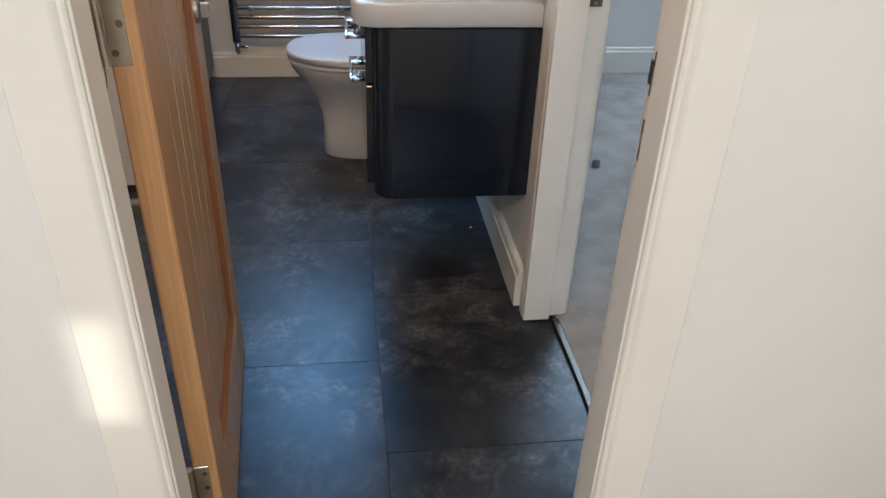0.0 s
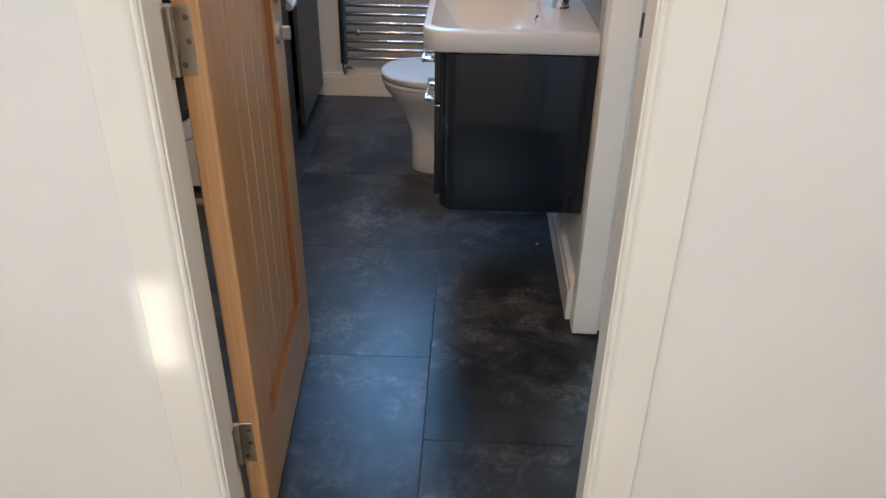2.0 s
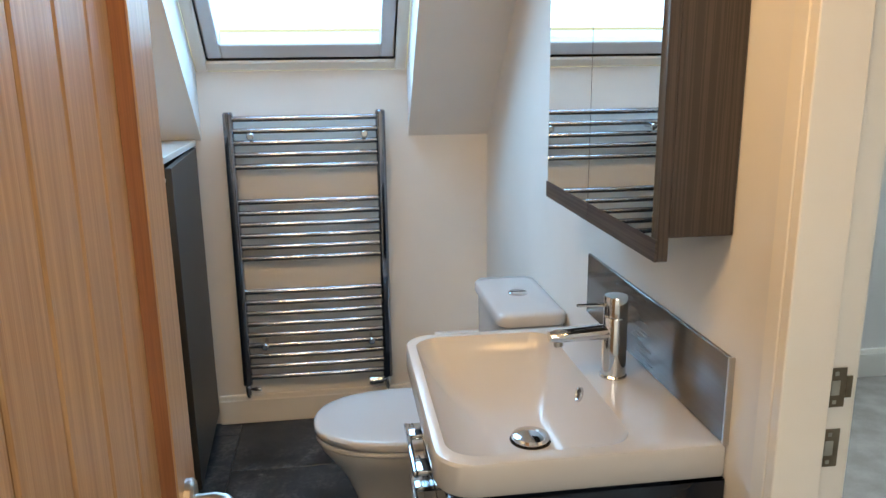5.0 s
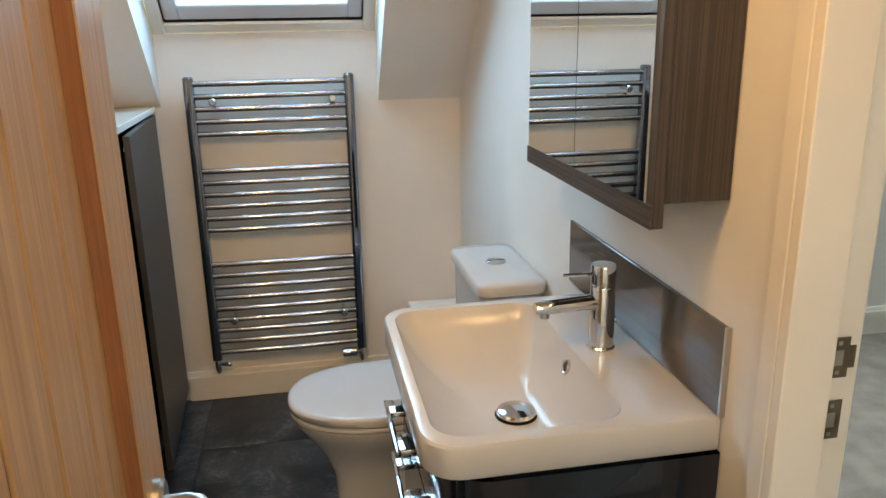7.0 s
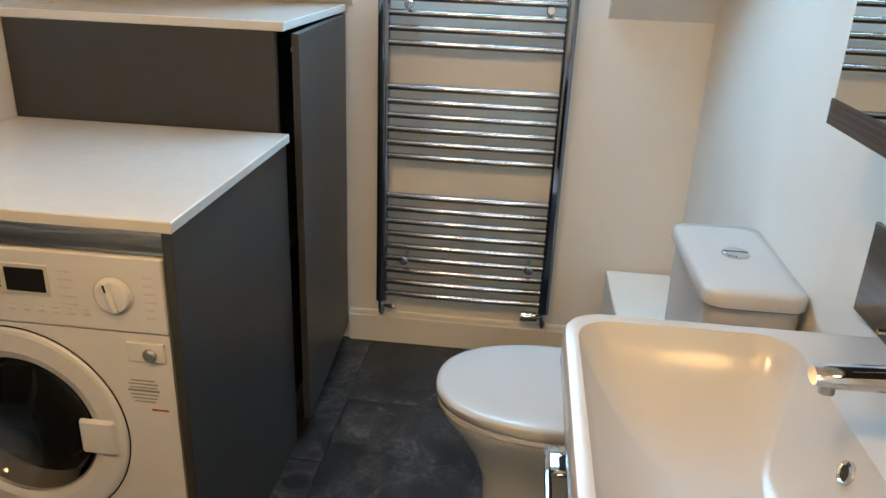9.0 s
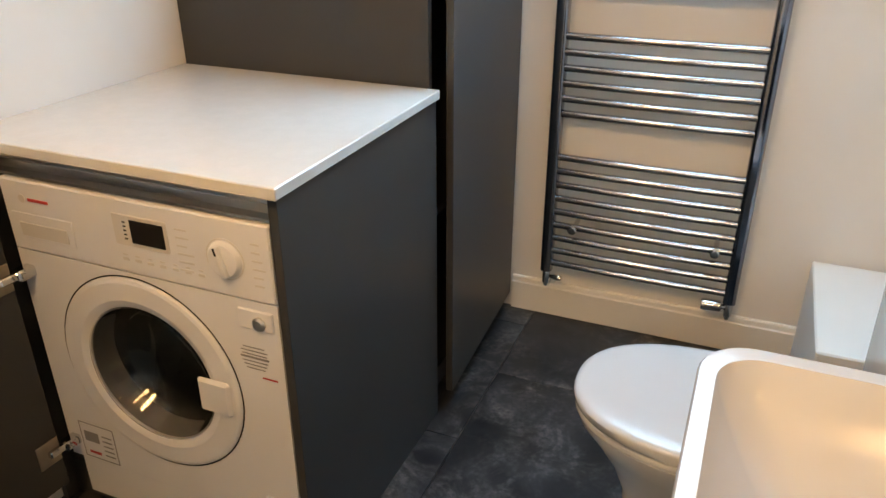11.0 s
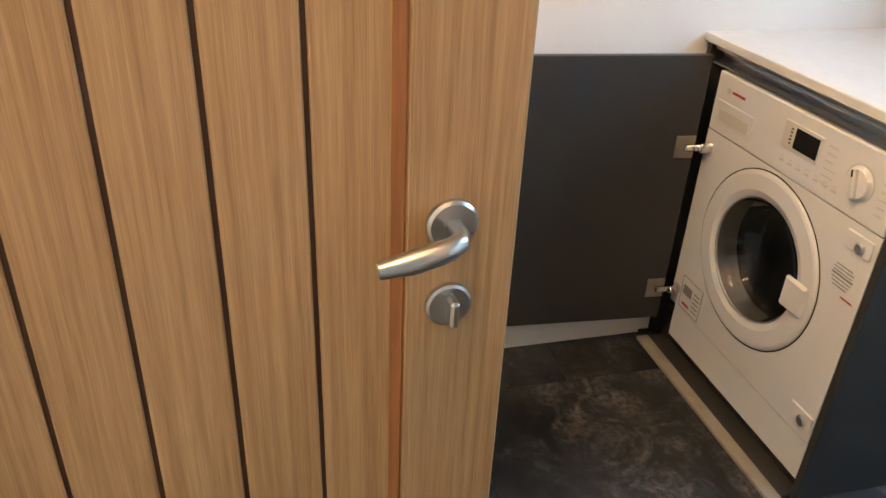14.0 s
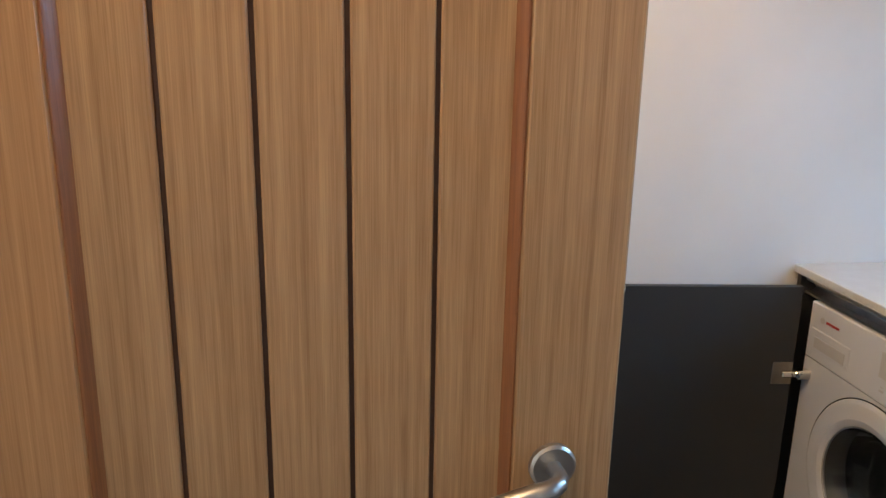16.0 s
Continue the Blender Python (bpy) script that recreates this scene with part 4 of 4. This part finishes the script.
    lathe(bm, [(0.0, 0), (0.008, 0), (0.008, 0.001), (0, 0.001)], (-1.10, yf - 0.0021, 0.7765), (0, -1, 0), 16)
    part("badge_roundel", bm, PLASTIC_GREY, m)
    # door
    cx, cz = -0.868, 0.440
    bm = bmesh.new()
    lathe(bm, [(0.214, -0.004), (0.214, 0.002), (0.211, 0.005), (0.204, 0.007), (0.168, 0.0075), (0.160, 0.005), (0.150, 0.0005), (0.150, -0.004)], (cx, yf, cz), (0, -1, 0), 64)
    d = part("porthole_door", bm, PLASTIC, m, "round white porthole door", 12)
    # raised black ring in place of the shade in the door's gap
    bm = bmesh.new()
    lathe(bm, [(0.2175, -0.001), (0.2175, 0.0008), (0.2148, 0.0008), (0.2148, -0.001)], (cx, yf, cz), (0, -1, 0), 64)
    part("door_gap_shade", bm, BLACK, d, "black ring drawn as the shaded gap round the door")
    bm = bmesh.new()
    lathe(bm, [(0.0, -0.074), (0.08, -0.070), (0.115, -0.052), (0.135, -0.02), (0.147, 0.002), (0.150, 0.004), (0.152, 0.0), (0.140, -0.022), (0.120, -0.057), (0.085, -0.076), (0.0, -0.080)], (cx, yf, cz), (0, -1, 0), 56)
    part("glass_bowl", bm, PORTHOLE, d, "clear bowl-shaped glass")
    bm = bmesh.new()
    lathe(bm, [(0.152, -0.004), (0.150, -0.03), (0.147, -0.045), (0.150, -0.06), (0.168, -0.062)], (cx, yf, cz), (0, -1, 0), 56)
    part("gasket", bm, RUBBER, d, "grey rubber door seal")
    bm = bmesh.new()
    lathe(bm, [(0.165, -0.062), (0.24, -0.075), (0.24, -0.40), (0.0, -0.42)], (cx, yf, cz), (0, -1, 0), 56)
    part("drum", bm, DRUM, m, "perforated steel drum")
    for q in range(3):
        bm = bmesh.new()
        a = radians(80 + 120 * q)
        rib = Matrix.Translation((cx, yf + 0.24, cz)) @ Matrix.Rotation(a, 4, "Y")
        box(bm, 0.185, 0.238, -0.15, 0.15, -0.022, 0.022, bevel=0.014, seg=2, rot=rib)
        part("drum_lifter", bm, PLASTIC_GREY, m)
    bm = bmesh.new()
    for i in range(9):
        for q in range(36):
            a = 2 * math.pi * (q + 0.5 * (i % 2)) / 36
            px, pz = cx + 0.2385 * math.cos(a), cz + 0.2385 * math.sin(a)
            lathe(bm, [(0.004, 0.0), (0.0, 0.0005)], (px, yf + 0.10 + 0.032 * i, pz), (-math.cos(a), 0, -math.sin(a)), 6)
    tagged(part("drum_holes", bm, BLACK, m), "rows of small dark drum perforations", kind="stuff")
    bm = bmesh.new()
    box(bm, -0.745, -0.672, yf - 0.015, yf - 0.002, 0.402, 0.478, bevel=0.006)
    part("door_latch", bm, PLASTIC, d, "square white door pull")
    # fixing blocks, label and sticker
    for x, z, nm in ((-0.592, 0.625, "fixing_block"), (-0.586, 0.195, "fixing_block")):
        b = boxes(nm, PLASTIC, m, (x - 0.042, x + 0.030, yf - 0.004, yf + 0.001, z - 0.016, z + 0.024), bevel=0.002)
        bm = bmesh.new()
        lathe(bm, [(0.013, 0), (0.013, 0.005), (0.009, 0.008), (0, 0.008)], (x + 0.002, yf - 0.003, z), (0, -1, 0), 20)
        part("screw_cap", bm, CHROME_BACK, b)
    bm = bmesh.new()
    rng = random.Random(9)
    for k in range(7):
        z = 0.568 - 0.0075 * k
        ln = (0.045, 0.056, 0.052, 0.060, 0.054, 0.048, 0.040)[k]
        box(bm, -0.612 - ln / 2, -0.612 + ln / 2, yf - 0.0012, yf - 0.0002, z, z + (0.0035 if k == 3 else 0.0016))
    tagged(part("label_print", bm, PRINT_GREY, m), "small printed label lines", kind="stuff")
    bm = bmesh.new()
    box(bm, -0.60, -0.568, yf - 0.0012, yf - 0.0002, 0.506, 0.509)
    part("label_mark", bm, RED, m)
    st = boxes("sticker", PLASTIC, m, (-1.110, -1.014, yf - 0.0012, yf - 0.0002, 0.160, 0.255), label="white rating sticker with dark print")
    boxes("sticker_block", PRINT_GREY, st, (-1.10, -1.060, yf - 0.002, yf - 0.001, 0.205, 0.232))
    boxes("sticker_mark", RED, st, (-1.095, -1.063, yf - 0.002, yf - 0.001, 0.172, 0.179))
    bm = bmesh.new()
    for k in range(5):
        box(bm, -1.05, -1.023, yf - 0.002, yf - 0.001, 0.175 + 0.013 * k, 0.178 + 0.013 * k)
    for a, b_, c_, d_ in ((-1.110, -1.014, 0.160, 0.1615), (-1.110, -1.014, 0.2535, 0.255), (-1.110, -1.1085, 0.1615, 0.2535), (-1.0155, -1.014, 0.1615, 0.2535)):
        box(bm, a, b_, yf - 0.002, yf - 0.001, c_, d_)
    tagged(part("sticker_print", bm, PRINT_GREY, st), "grey print", kind="stuff")
    for x in (-1.10, -0.60):
        bm = bmesh.new()
        lathe(bm, [(0, 0), (0.02, 0), (0.02, 0.008), (0.006, 0.01), (0.006, 0.106), (0, 0.106)], (x, yf + 0.1, 0.0), (0, 0, 1), 14)
        part("foot", bm, BLACK, m)
        bm = bmesh.new()
        lathe(bm, [(0, 0), (0.02, 0), (0.02, 0.008), (0.006, 0.01), (0.006, 0.106), (0, 0.106)], (x, 3.0, 0.0), (0, 0, 1), 14)
        part("foot", bm, BLACK, m)
    return m


washing_machine()


def tall_cabinet():
    c = thing("tall_cabinet", "dark grey eaves cabinet with its door slightly ajar", "cabinet")
    boxes("front_panel", GREY_UNIT, c, (XW + 0.003, -0.546, 3.124, 3.142, 0.0, 1.128), bevel=0.001)
    boxes("shelf", SHADED_INSIDE, c, (XW + 0.003, -0.56, 3.142, YN - 0.002, 0.55, 0.568))
    boxes("bottom", SHADED_INSIDE, c, (XW + 0.003, -0.575, 3.142, YN - 0.02, 0.0, 0.06))
    boxes("side_panel", GREY_UNIT, c, (XW + 0.003, -0.552, YN - 0.0185, YN - 0.002, 0.0, 1.128))
    dr = part("door", (lambda b: (box(b, -0.009, 0.009, -0.585, 0.0, 0.06, 1.122, bevel=0.0012), b)[1])(bmesh.new()), GREY_UNIT, c)
    dr.matrix_world = pose(-0.532, YN - 0.020, 0, 0, 0, 2.7)
    bm = bmesh.new()
    tube(bm, [(-0.012, -0.575, 1.085), (0.002, -0.575, 1.085)], 0.006, 12)
    part("catch", bm, PLASTIC, dr, "white door catch")
    return c


tall_cabinet()
bm = bmesh.new()
box(bm, XW + 0.0015, -0.523, 3.1225, YN - 0.001, 1.1285, 1.15, bevel=0.002)
for v_ in bm.verts:
    if v_.co.y > YN - 0.03 and v_.co.z > 1.14:
        v_.co.y -= 0.006
tagged(part("upper_worktop", bm, QUARTZ), "white quartz top on the tall cabinet under the slope", "worktop")


# ---- shower ----
SY = 0.97                               # back of the shower panels
def quad(r0, off, z, n=28):
    """A quarter-round outline for the corner shower, inset by off."""
    X0, Y0, X1, Y1 = XW + 0.004, SY + 0.004, -0.385 - off, 1.81 - off
    r = r0 - off
    pts = [(X0, Y0), (X1, Y0)]
    cx, cy = X1 - r, Y1 - r
    pts += [(cx + r * math.cos(math.pi / 2 * k / n), cy + r * math.sin(math.pi / 2 * k / n)) for k in range(n + 1)]
    pts.append((X0, Y1))
    return [(x, y, z) for x, y in pts]


def arc(off, a0, a1, n=24, r0=0.80):
    X1, Y1 = -0.385 - off, 1.81 - off
    r = r0 - off
    cx, cy = X1 - r, Y1 - r
    return [(cx + r * math.cos(radians(a0 + (a1 - a0) * k / n)), cy + r * math.sin(radians(a0 + (a1 - a0) * k / n))) for k in range(n + 1)]


def wall_strip(bm, pts, t, z0, z1):
    """A thin upright sheet of thickness t along a plan line."""
    inner = []
    for i, (x, y) in enumerate(pts):
        a, b = pts[max(i - 1, 0)], pts[min(i + 1, len(pts) - 1)]
        d = Vector((b[0] - a[0], b[1] - a[1])).normalized()
        inner.append((x - d.y * t, y + d.x * t))
    lp = list(pts) + inner[::-1]
    loft(bm, [[(x, y, z0) for x, y in lp], [(x, y, z1) for x, y in lp]])


def shower():
    s = thing("shower_enclosure", "quadrant shower with a curved sliding glass door and chrome frame", "shower")
    bm = bmesh.new()
    R = 0.80
    loops = [quad(R, 0.012, 0.0), quad(R, 0.010, 0.14), quad(R, 0.004, 0.15), quad(R, 0.0, 0.20), quad(R, 0.002, 0.245), quad(R, 0.012, 0.255), quad(0.78, 0.06, 0.255), quad(0.77, 0.07, 0.235), quad(0.73, 0.12, 0.175), quad(0.67, 0.2, 0.165)]
    fixed = []
    for i, lp in enumerate(loops):
        ins = {6: 0.05, 7: 0.06, 8: 0.10, 9: 0.16}.get(i, 0)
        fixed.append([(x + (ins if k in (0, len(lp) - 1) else 0), y + (ins if k in (0, 1) else 0), z) for k, (x, y, z) in enumerate(lp)])
    loft(bm, fixed)
    part("tray", bm, TRAY, s, "deep white acrylic shower tray", sharp=40)
    bm = bmesh.new()
    lathe(bm, [(0.0, 0), (0.05, 0), (0.05, 0.004), (0.042, 0.009), (0, 0.010)], (-0.78, 1.40, 0.165), (0, 0, 1), 32)
    part("drain", bm, CHROME_BACK, s)
    # moulded white back walls with a ledge
    bm = bmesh.new()
    box(bm, XW + 0.002, XW + 0.022, SY + 0.002, 1.80, 0.256, 2.05, bevel=0.004)
    box(bm, XW + 0.022, -0.40, SY + 0.002, SY + 0.022, 0.256, 2.05, bevel=0.004)
    prism(bm, [(XW + 0.022, SY + 0.022), (XW + 0.10, SY + 0.022), (XW + 0.022, SY + 0.10)], "z", 0.256, 2.05)
    part("wall_panel", bm, TRAY, s, "white moulded shower wall panel")
    bm = bmesh.new()
    for z in (0.505, 0.585):
        tube(bm, [(XW + 0.024, 1.78, z), (XW + 0.024, 1.56, z), (XW + 0.032, 1.52, z - 0.004), (XW + 0.034, 1.16, z - 0.004), (XW + 0.16, 1.03, z - 0.006), (-0.6, SY + 0.024, z)], 0.009, 10)
    part("ledge", bm, TRAY, s, "moulded ledge in the panel")
    bm = bmesh.new()
    loft(bm, [[(XW + 0.07 + rr * (0.13 * math.cos(a) + 0.0), 1.06 + rr * 0.13 * math.sin(a), z) for a in [2 * math.pi * k / 24 for k in range(24)]] for rr, z in ((0.15, 0.58), (0.5, 0.66), (0.8, 0.85), (0.9, 0.98), (1.0, 1.0), (0.97, 1.015), (0.8, 1.0))])
    part("corner_shelf", bm, TRAY, s, "white moulded corner shelf")
    # chrome frame
    zt = 2.0
    for nm, x0, x1, y0, y1 in (("wall_profile", -1.205, -1.150, 1.775, 1.80), ("wall_profile", -0.425, -0.398, SY + 0.004, SY + 0.055)):
        boxes(nm, CHROME, s, (x0, x1, y0, y1, 0.256, zt), bevel=0.004, seg=3)
    for x, y in ((-1.135, 1.787), (-0.412, 1.04)):
        bm = bmesh.new()
        tube(bm, [(x, y, 0.262), (x, y, zt)], 0.011, 14)
        part("frame_post", bm, CHROME, s)
    for z, h in ((0.2565, 0.022), (zt - 0.03, 0.035)):
        bm = bmesh.new()
        line = [(-0.402, SY + 0.03)] + arc(0.017, 0, 90) + [(-1.2, 1.793)]
        wall_strip(bm, line, 0.022, z, z + h)
        part("track", bm, CHROME, s, "curved chrome track")
    # glass: two fixed wings and a sliding curved door
    for line, nm in (([(-0.406, SY + 0.05)] + arc(0.022, 0, 10, 5), "fixed_pane"), (arc(0.022, 50, 90, 16), "fixed_pane"), (arc(0.034, 9, 50.5, 18), "sliding_pane")):
        bm = bmesh.new()
        wall_strip(bm, line, 0.005, 0.275, zt - 0.025)
        g = part(nm, bm, SHOWER_GLASS, s, "clear curved safety glass")
        g.visible_shadow = False
    for a, off in ((9, 0.034), (50, 0.034), (58, 0.022)):
        x, y = arc(off, a, a + 1, 1)[0]
        bm = bmesh.new()
        box(bm, -0.004, 0.004, -0.008, 0.008, 0.275, zt - 0.03, bevel=0.002, rot=Matrix.Translation((x, y, 0)) @ Matrix.Rotation(radians(a), 4, "Z"))
        part("seal_strip", bm, SEAL, s, "pale vertical seal strip")
    for a in (48,):
        x, y = arc(0.012, a, a + 1, 1)[0]
        ox, oy = math.cos(radians(a)), math.sin(radians(a))
        bm = bmesh.new()
        tube(bm, [(x + ox * o, y + oy * o, z) for o, z in ((-0.02, 1.01), (0.02, 1.012), (0.038, 1.035), (0.046, 1.10), (0.046, 1.15), (0.038, 1.215), (0.02, 1.238), (-0.02, 1.24))], 0.008, 12)
        part("door_handle", bm, CHROME, s, "bowed chrome door handle")
    for a in (13, 47):
        x, y = arc(0.034, a, a + 1, 1)[0]
        bm = bmesh.new()
        box(bm, -0.011, 0.011, -0.012, 0.012, 0.279, 0.305, bevel=0.004, rot=Matrix.Translation((x, y, 0)) @ Matrix.Rotation(radians(a), 4, "Z"))
        part("roller", bm, PLASTIC_GREY, s)
    return s


shower()


def shower_mixer():
    m = thing("shower_mixer", "chrome bar shower valve with a looped hose", "shower valve")
    x, z = XW + 0.10, 1.40
    bm = bmesh.new()
    tube(bm, [(x, 0.990, z), (x, 1.230, z)], 0.019, 20)
    part("valve_bar", bm, CHROME, m)
    for y in (0.975, 1.245):
        bm = bmesh.new()
        lathe(bm, [(0.0, -0.02), (0.020, -0.02), (0.022, -0.014), (0.022, 0.014), (0.020, 0.02), (0, 0.02)], (x, y, z), (0, 1, 0), 22)
        part("control_knob", bm, CHROME, m)
    for y in (1.040, 1.180):
        bm = bmesh.new()
        tube(bm, [(XW + 0.0225, y, z), (x, y, z)], [0.024, 0.015], 18)
        part("wall_elbow", bm, CHROME, m)
    bm = bmesh.new()
    pts = [(x, 1.050, z - 0.02), (x + 0.002, 1.052, z - 0.10)]
    for k in range(15):
        a = math.pi * k / 14
        pts.append((x + 0.006, 1.115 - 0.062 * math.cos(a), z - 0.20 - 0.115 * math.sin(a)))
    pts += [(x, 1.175, z - 0.10), (x - 0.01, 1.165, z + 0.10), (x - 0.015, 1.140, z + 0.35), (x - 0.01, 1.125, z + 0.48)]
    tube(bm, pts, 0.0075, 12)
    part("hose", bm, CHROME_BACK, m, "grey metal shower hose")
    bm = bmesh.new()
    tube(bm, [(XW + 0.05, 1.115, z + 0.12), (XW + 0.05, 1.115, z + 0.62)], 0.010, 14)
    for zz in (0.14, 0.60):
        tube(bm, [(XW + 0.022, 1.115, z + zz), (XW + 0.05, 1.115, z + zz)], 0.012, 14)
    part("riser_rail", bm, CHROME, m)
    bm = bmesh.new()
    lathe(bm, [(0.012, 0), (0.014, 0.06), (0.045, 0.085), (0.046, 0.10), (0.0, 0.10)], (XW + 0.07, 1.120, z + 0.50), (0.85, 0, 0.5), 24)
    part("hand_shower", bm, CHROME, m)
    return m


shower_mixer()

# ---- small things ----
bm = bmesh.new()
lathe(bm, [(0.0, 0), (0.004, 0), (0.003, 0.003), (0, 0.0035)], (0.5, 2.21, 0.0015), (0, 0, 1), 7)
tagged(part("paint_crumb", bm, PLASTIC), "tiny white crumb lying on the slate floor", "crumb")
d = thing("door_stop", "small dark rubber door stop on the grey carpet", "door stop")
bm = bmesh.new()
lathe(bm, [(0, 0), (0.016, 0), (0.016, 0.006), (0.012, 0.03), (0, 0.032)], (1.06, 2.64, 0.006), (0, 0, 1), 16)
part("buffer", bm, RUBBER, d)
sc = thing("screwdriver", "red-handled tool standing in the cabinet gap", "tool")
bm = bmesh.new()
tube(bm, [(-0.553, 3.158, 0.225), (-0.553, 3.158, 0.31)], [0.006, 0.009], 10)
part("grip", bm, RED, sc)
bm = bmesh.new()
tube(bm, [(-0.553, 3.158, 0.225), (-0.553, 3.158, 0.0)], 0.0045, 8)
part("shank", bm, BRASS, sc)

sw = thing("wall_switch", "white plastic isolator switch plate on the wall above the worktop", "switch")
boxes("plate", PLASTIC, sw, (XW + 0.0005, XW + 0.010, 2.944, 3.030, 1.102, 1.188), bevel=0.003, seg=2)
boxes("rocker", PLASTIC, sw, (XW + 0.0095, XW + 0.0135, 2.975, 2.999, 1.125, 1.165), bevel=0.0015)
boxes("mark", PRINT_GREY, sw, (XW + 0.0098, XW + 0.0106, 2.957, 2.968, 1.150, 1.1525))

# ---- added ceiling downlights, unseen, to go with the warm lamps ----
def added_downlight(x, y, z=CEILING):
    d = thing("added_downlight", "added unseen round warm ceiling light with a chrome ring", "ceiling light")
    bm = bmesh.new()
    lathe(bm, [(0.165, 0.0), (0.168, -0.006), (0.152, -0.012), (0.148, -0.004)], (x, y, z), (0, 0, 1), 40)
    part("bezel", bm, CHROME, d)
    bm = bmesh.new()
    lathe(bm, [(0.149, -0.003), (0.0, -0.003)], (x, y, z), (0, 0, 1), 24)
    part("lens", bm, BULB, d)
    return d


BULB = bpy.data.materials.new("bulb")
BULB.use_nodes = True
BULB.node_tree.nodes["Principled BSDF"].inputs["Emission Color"].default_value = (1, 0.62, 0.30, 1)
BULB.node_tree.nodes["Principled BSDF"].inputs["Emission Strength"].default_value = 8.0
for x, y in LIGHTS:
    added_downlight(x, y)

# ---- floor tiles, last ----
TILE = 0.6
def tile_mesh(w, d):
    bm = bmesh.new()
    g = 0.0009
    loft(bm, [rounded(0, 0, w - 2 * g, d - 2 * g, 0.0008, -0.006, 1), rounded(0, 0, w - 2 * g, d - 2 * g, 0.0008, -0.0005, 1), rounded(0, 0, w - 2 * g - 0.0008, d - 2 * g - 0.0008, 0.0008, 0.0, 1)])
    bmesh.ops.recalc_face_normals(bm, faces=bm.faces)
    me = bpy.data.meshes.new("tile")
    bm.to_mesh(me)
    bm.free()
    me.materials.append(SLATE_TILE)
    return me


cache = {}
FX0, FX1, FY0, FY1 = XW - 0.05, XE + 0.070, YS - 0.02, YN + 0.05
cols = [0.163 + TILE * k for k in range(-3, 3)]
for ci, xa in enumerate(cols):
    xb = xa + TILE
    xa2, xb2 = max(xa, FX0), min(xb, FX1)
    if xb2 - xa2 < 0.02:
        continue
    base = 0.955 if ci % 2 == 0 else 1.239
    y = base - TILE * 2
    while y < FY1:
        ya2, yb2 = max(y, FY0), min(y + TILE, FY1)
        if yb2 - ya2 > 0.005:
            key = (round(xb2 - xa2, 3), round(yb2 - ya2, 3))
            if key not in cache:
                cache[key] = tile_mesh(*key)
            t = new("tile", cache[key])
            t.parent = floor
            t.location = ((xa2 + xb2) / 2, (ya2 + yb2) / 2, random.uniform(-0.0003, 0.0))
        y += TILE
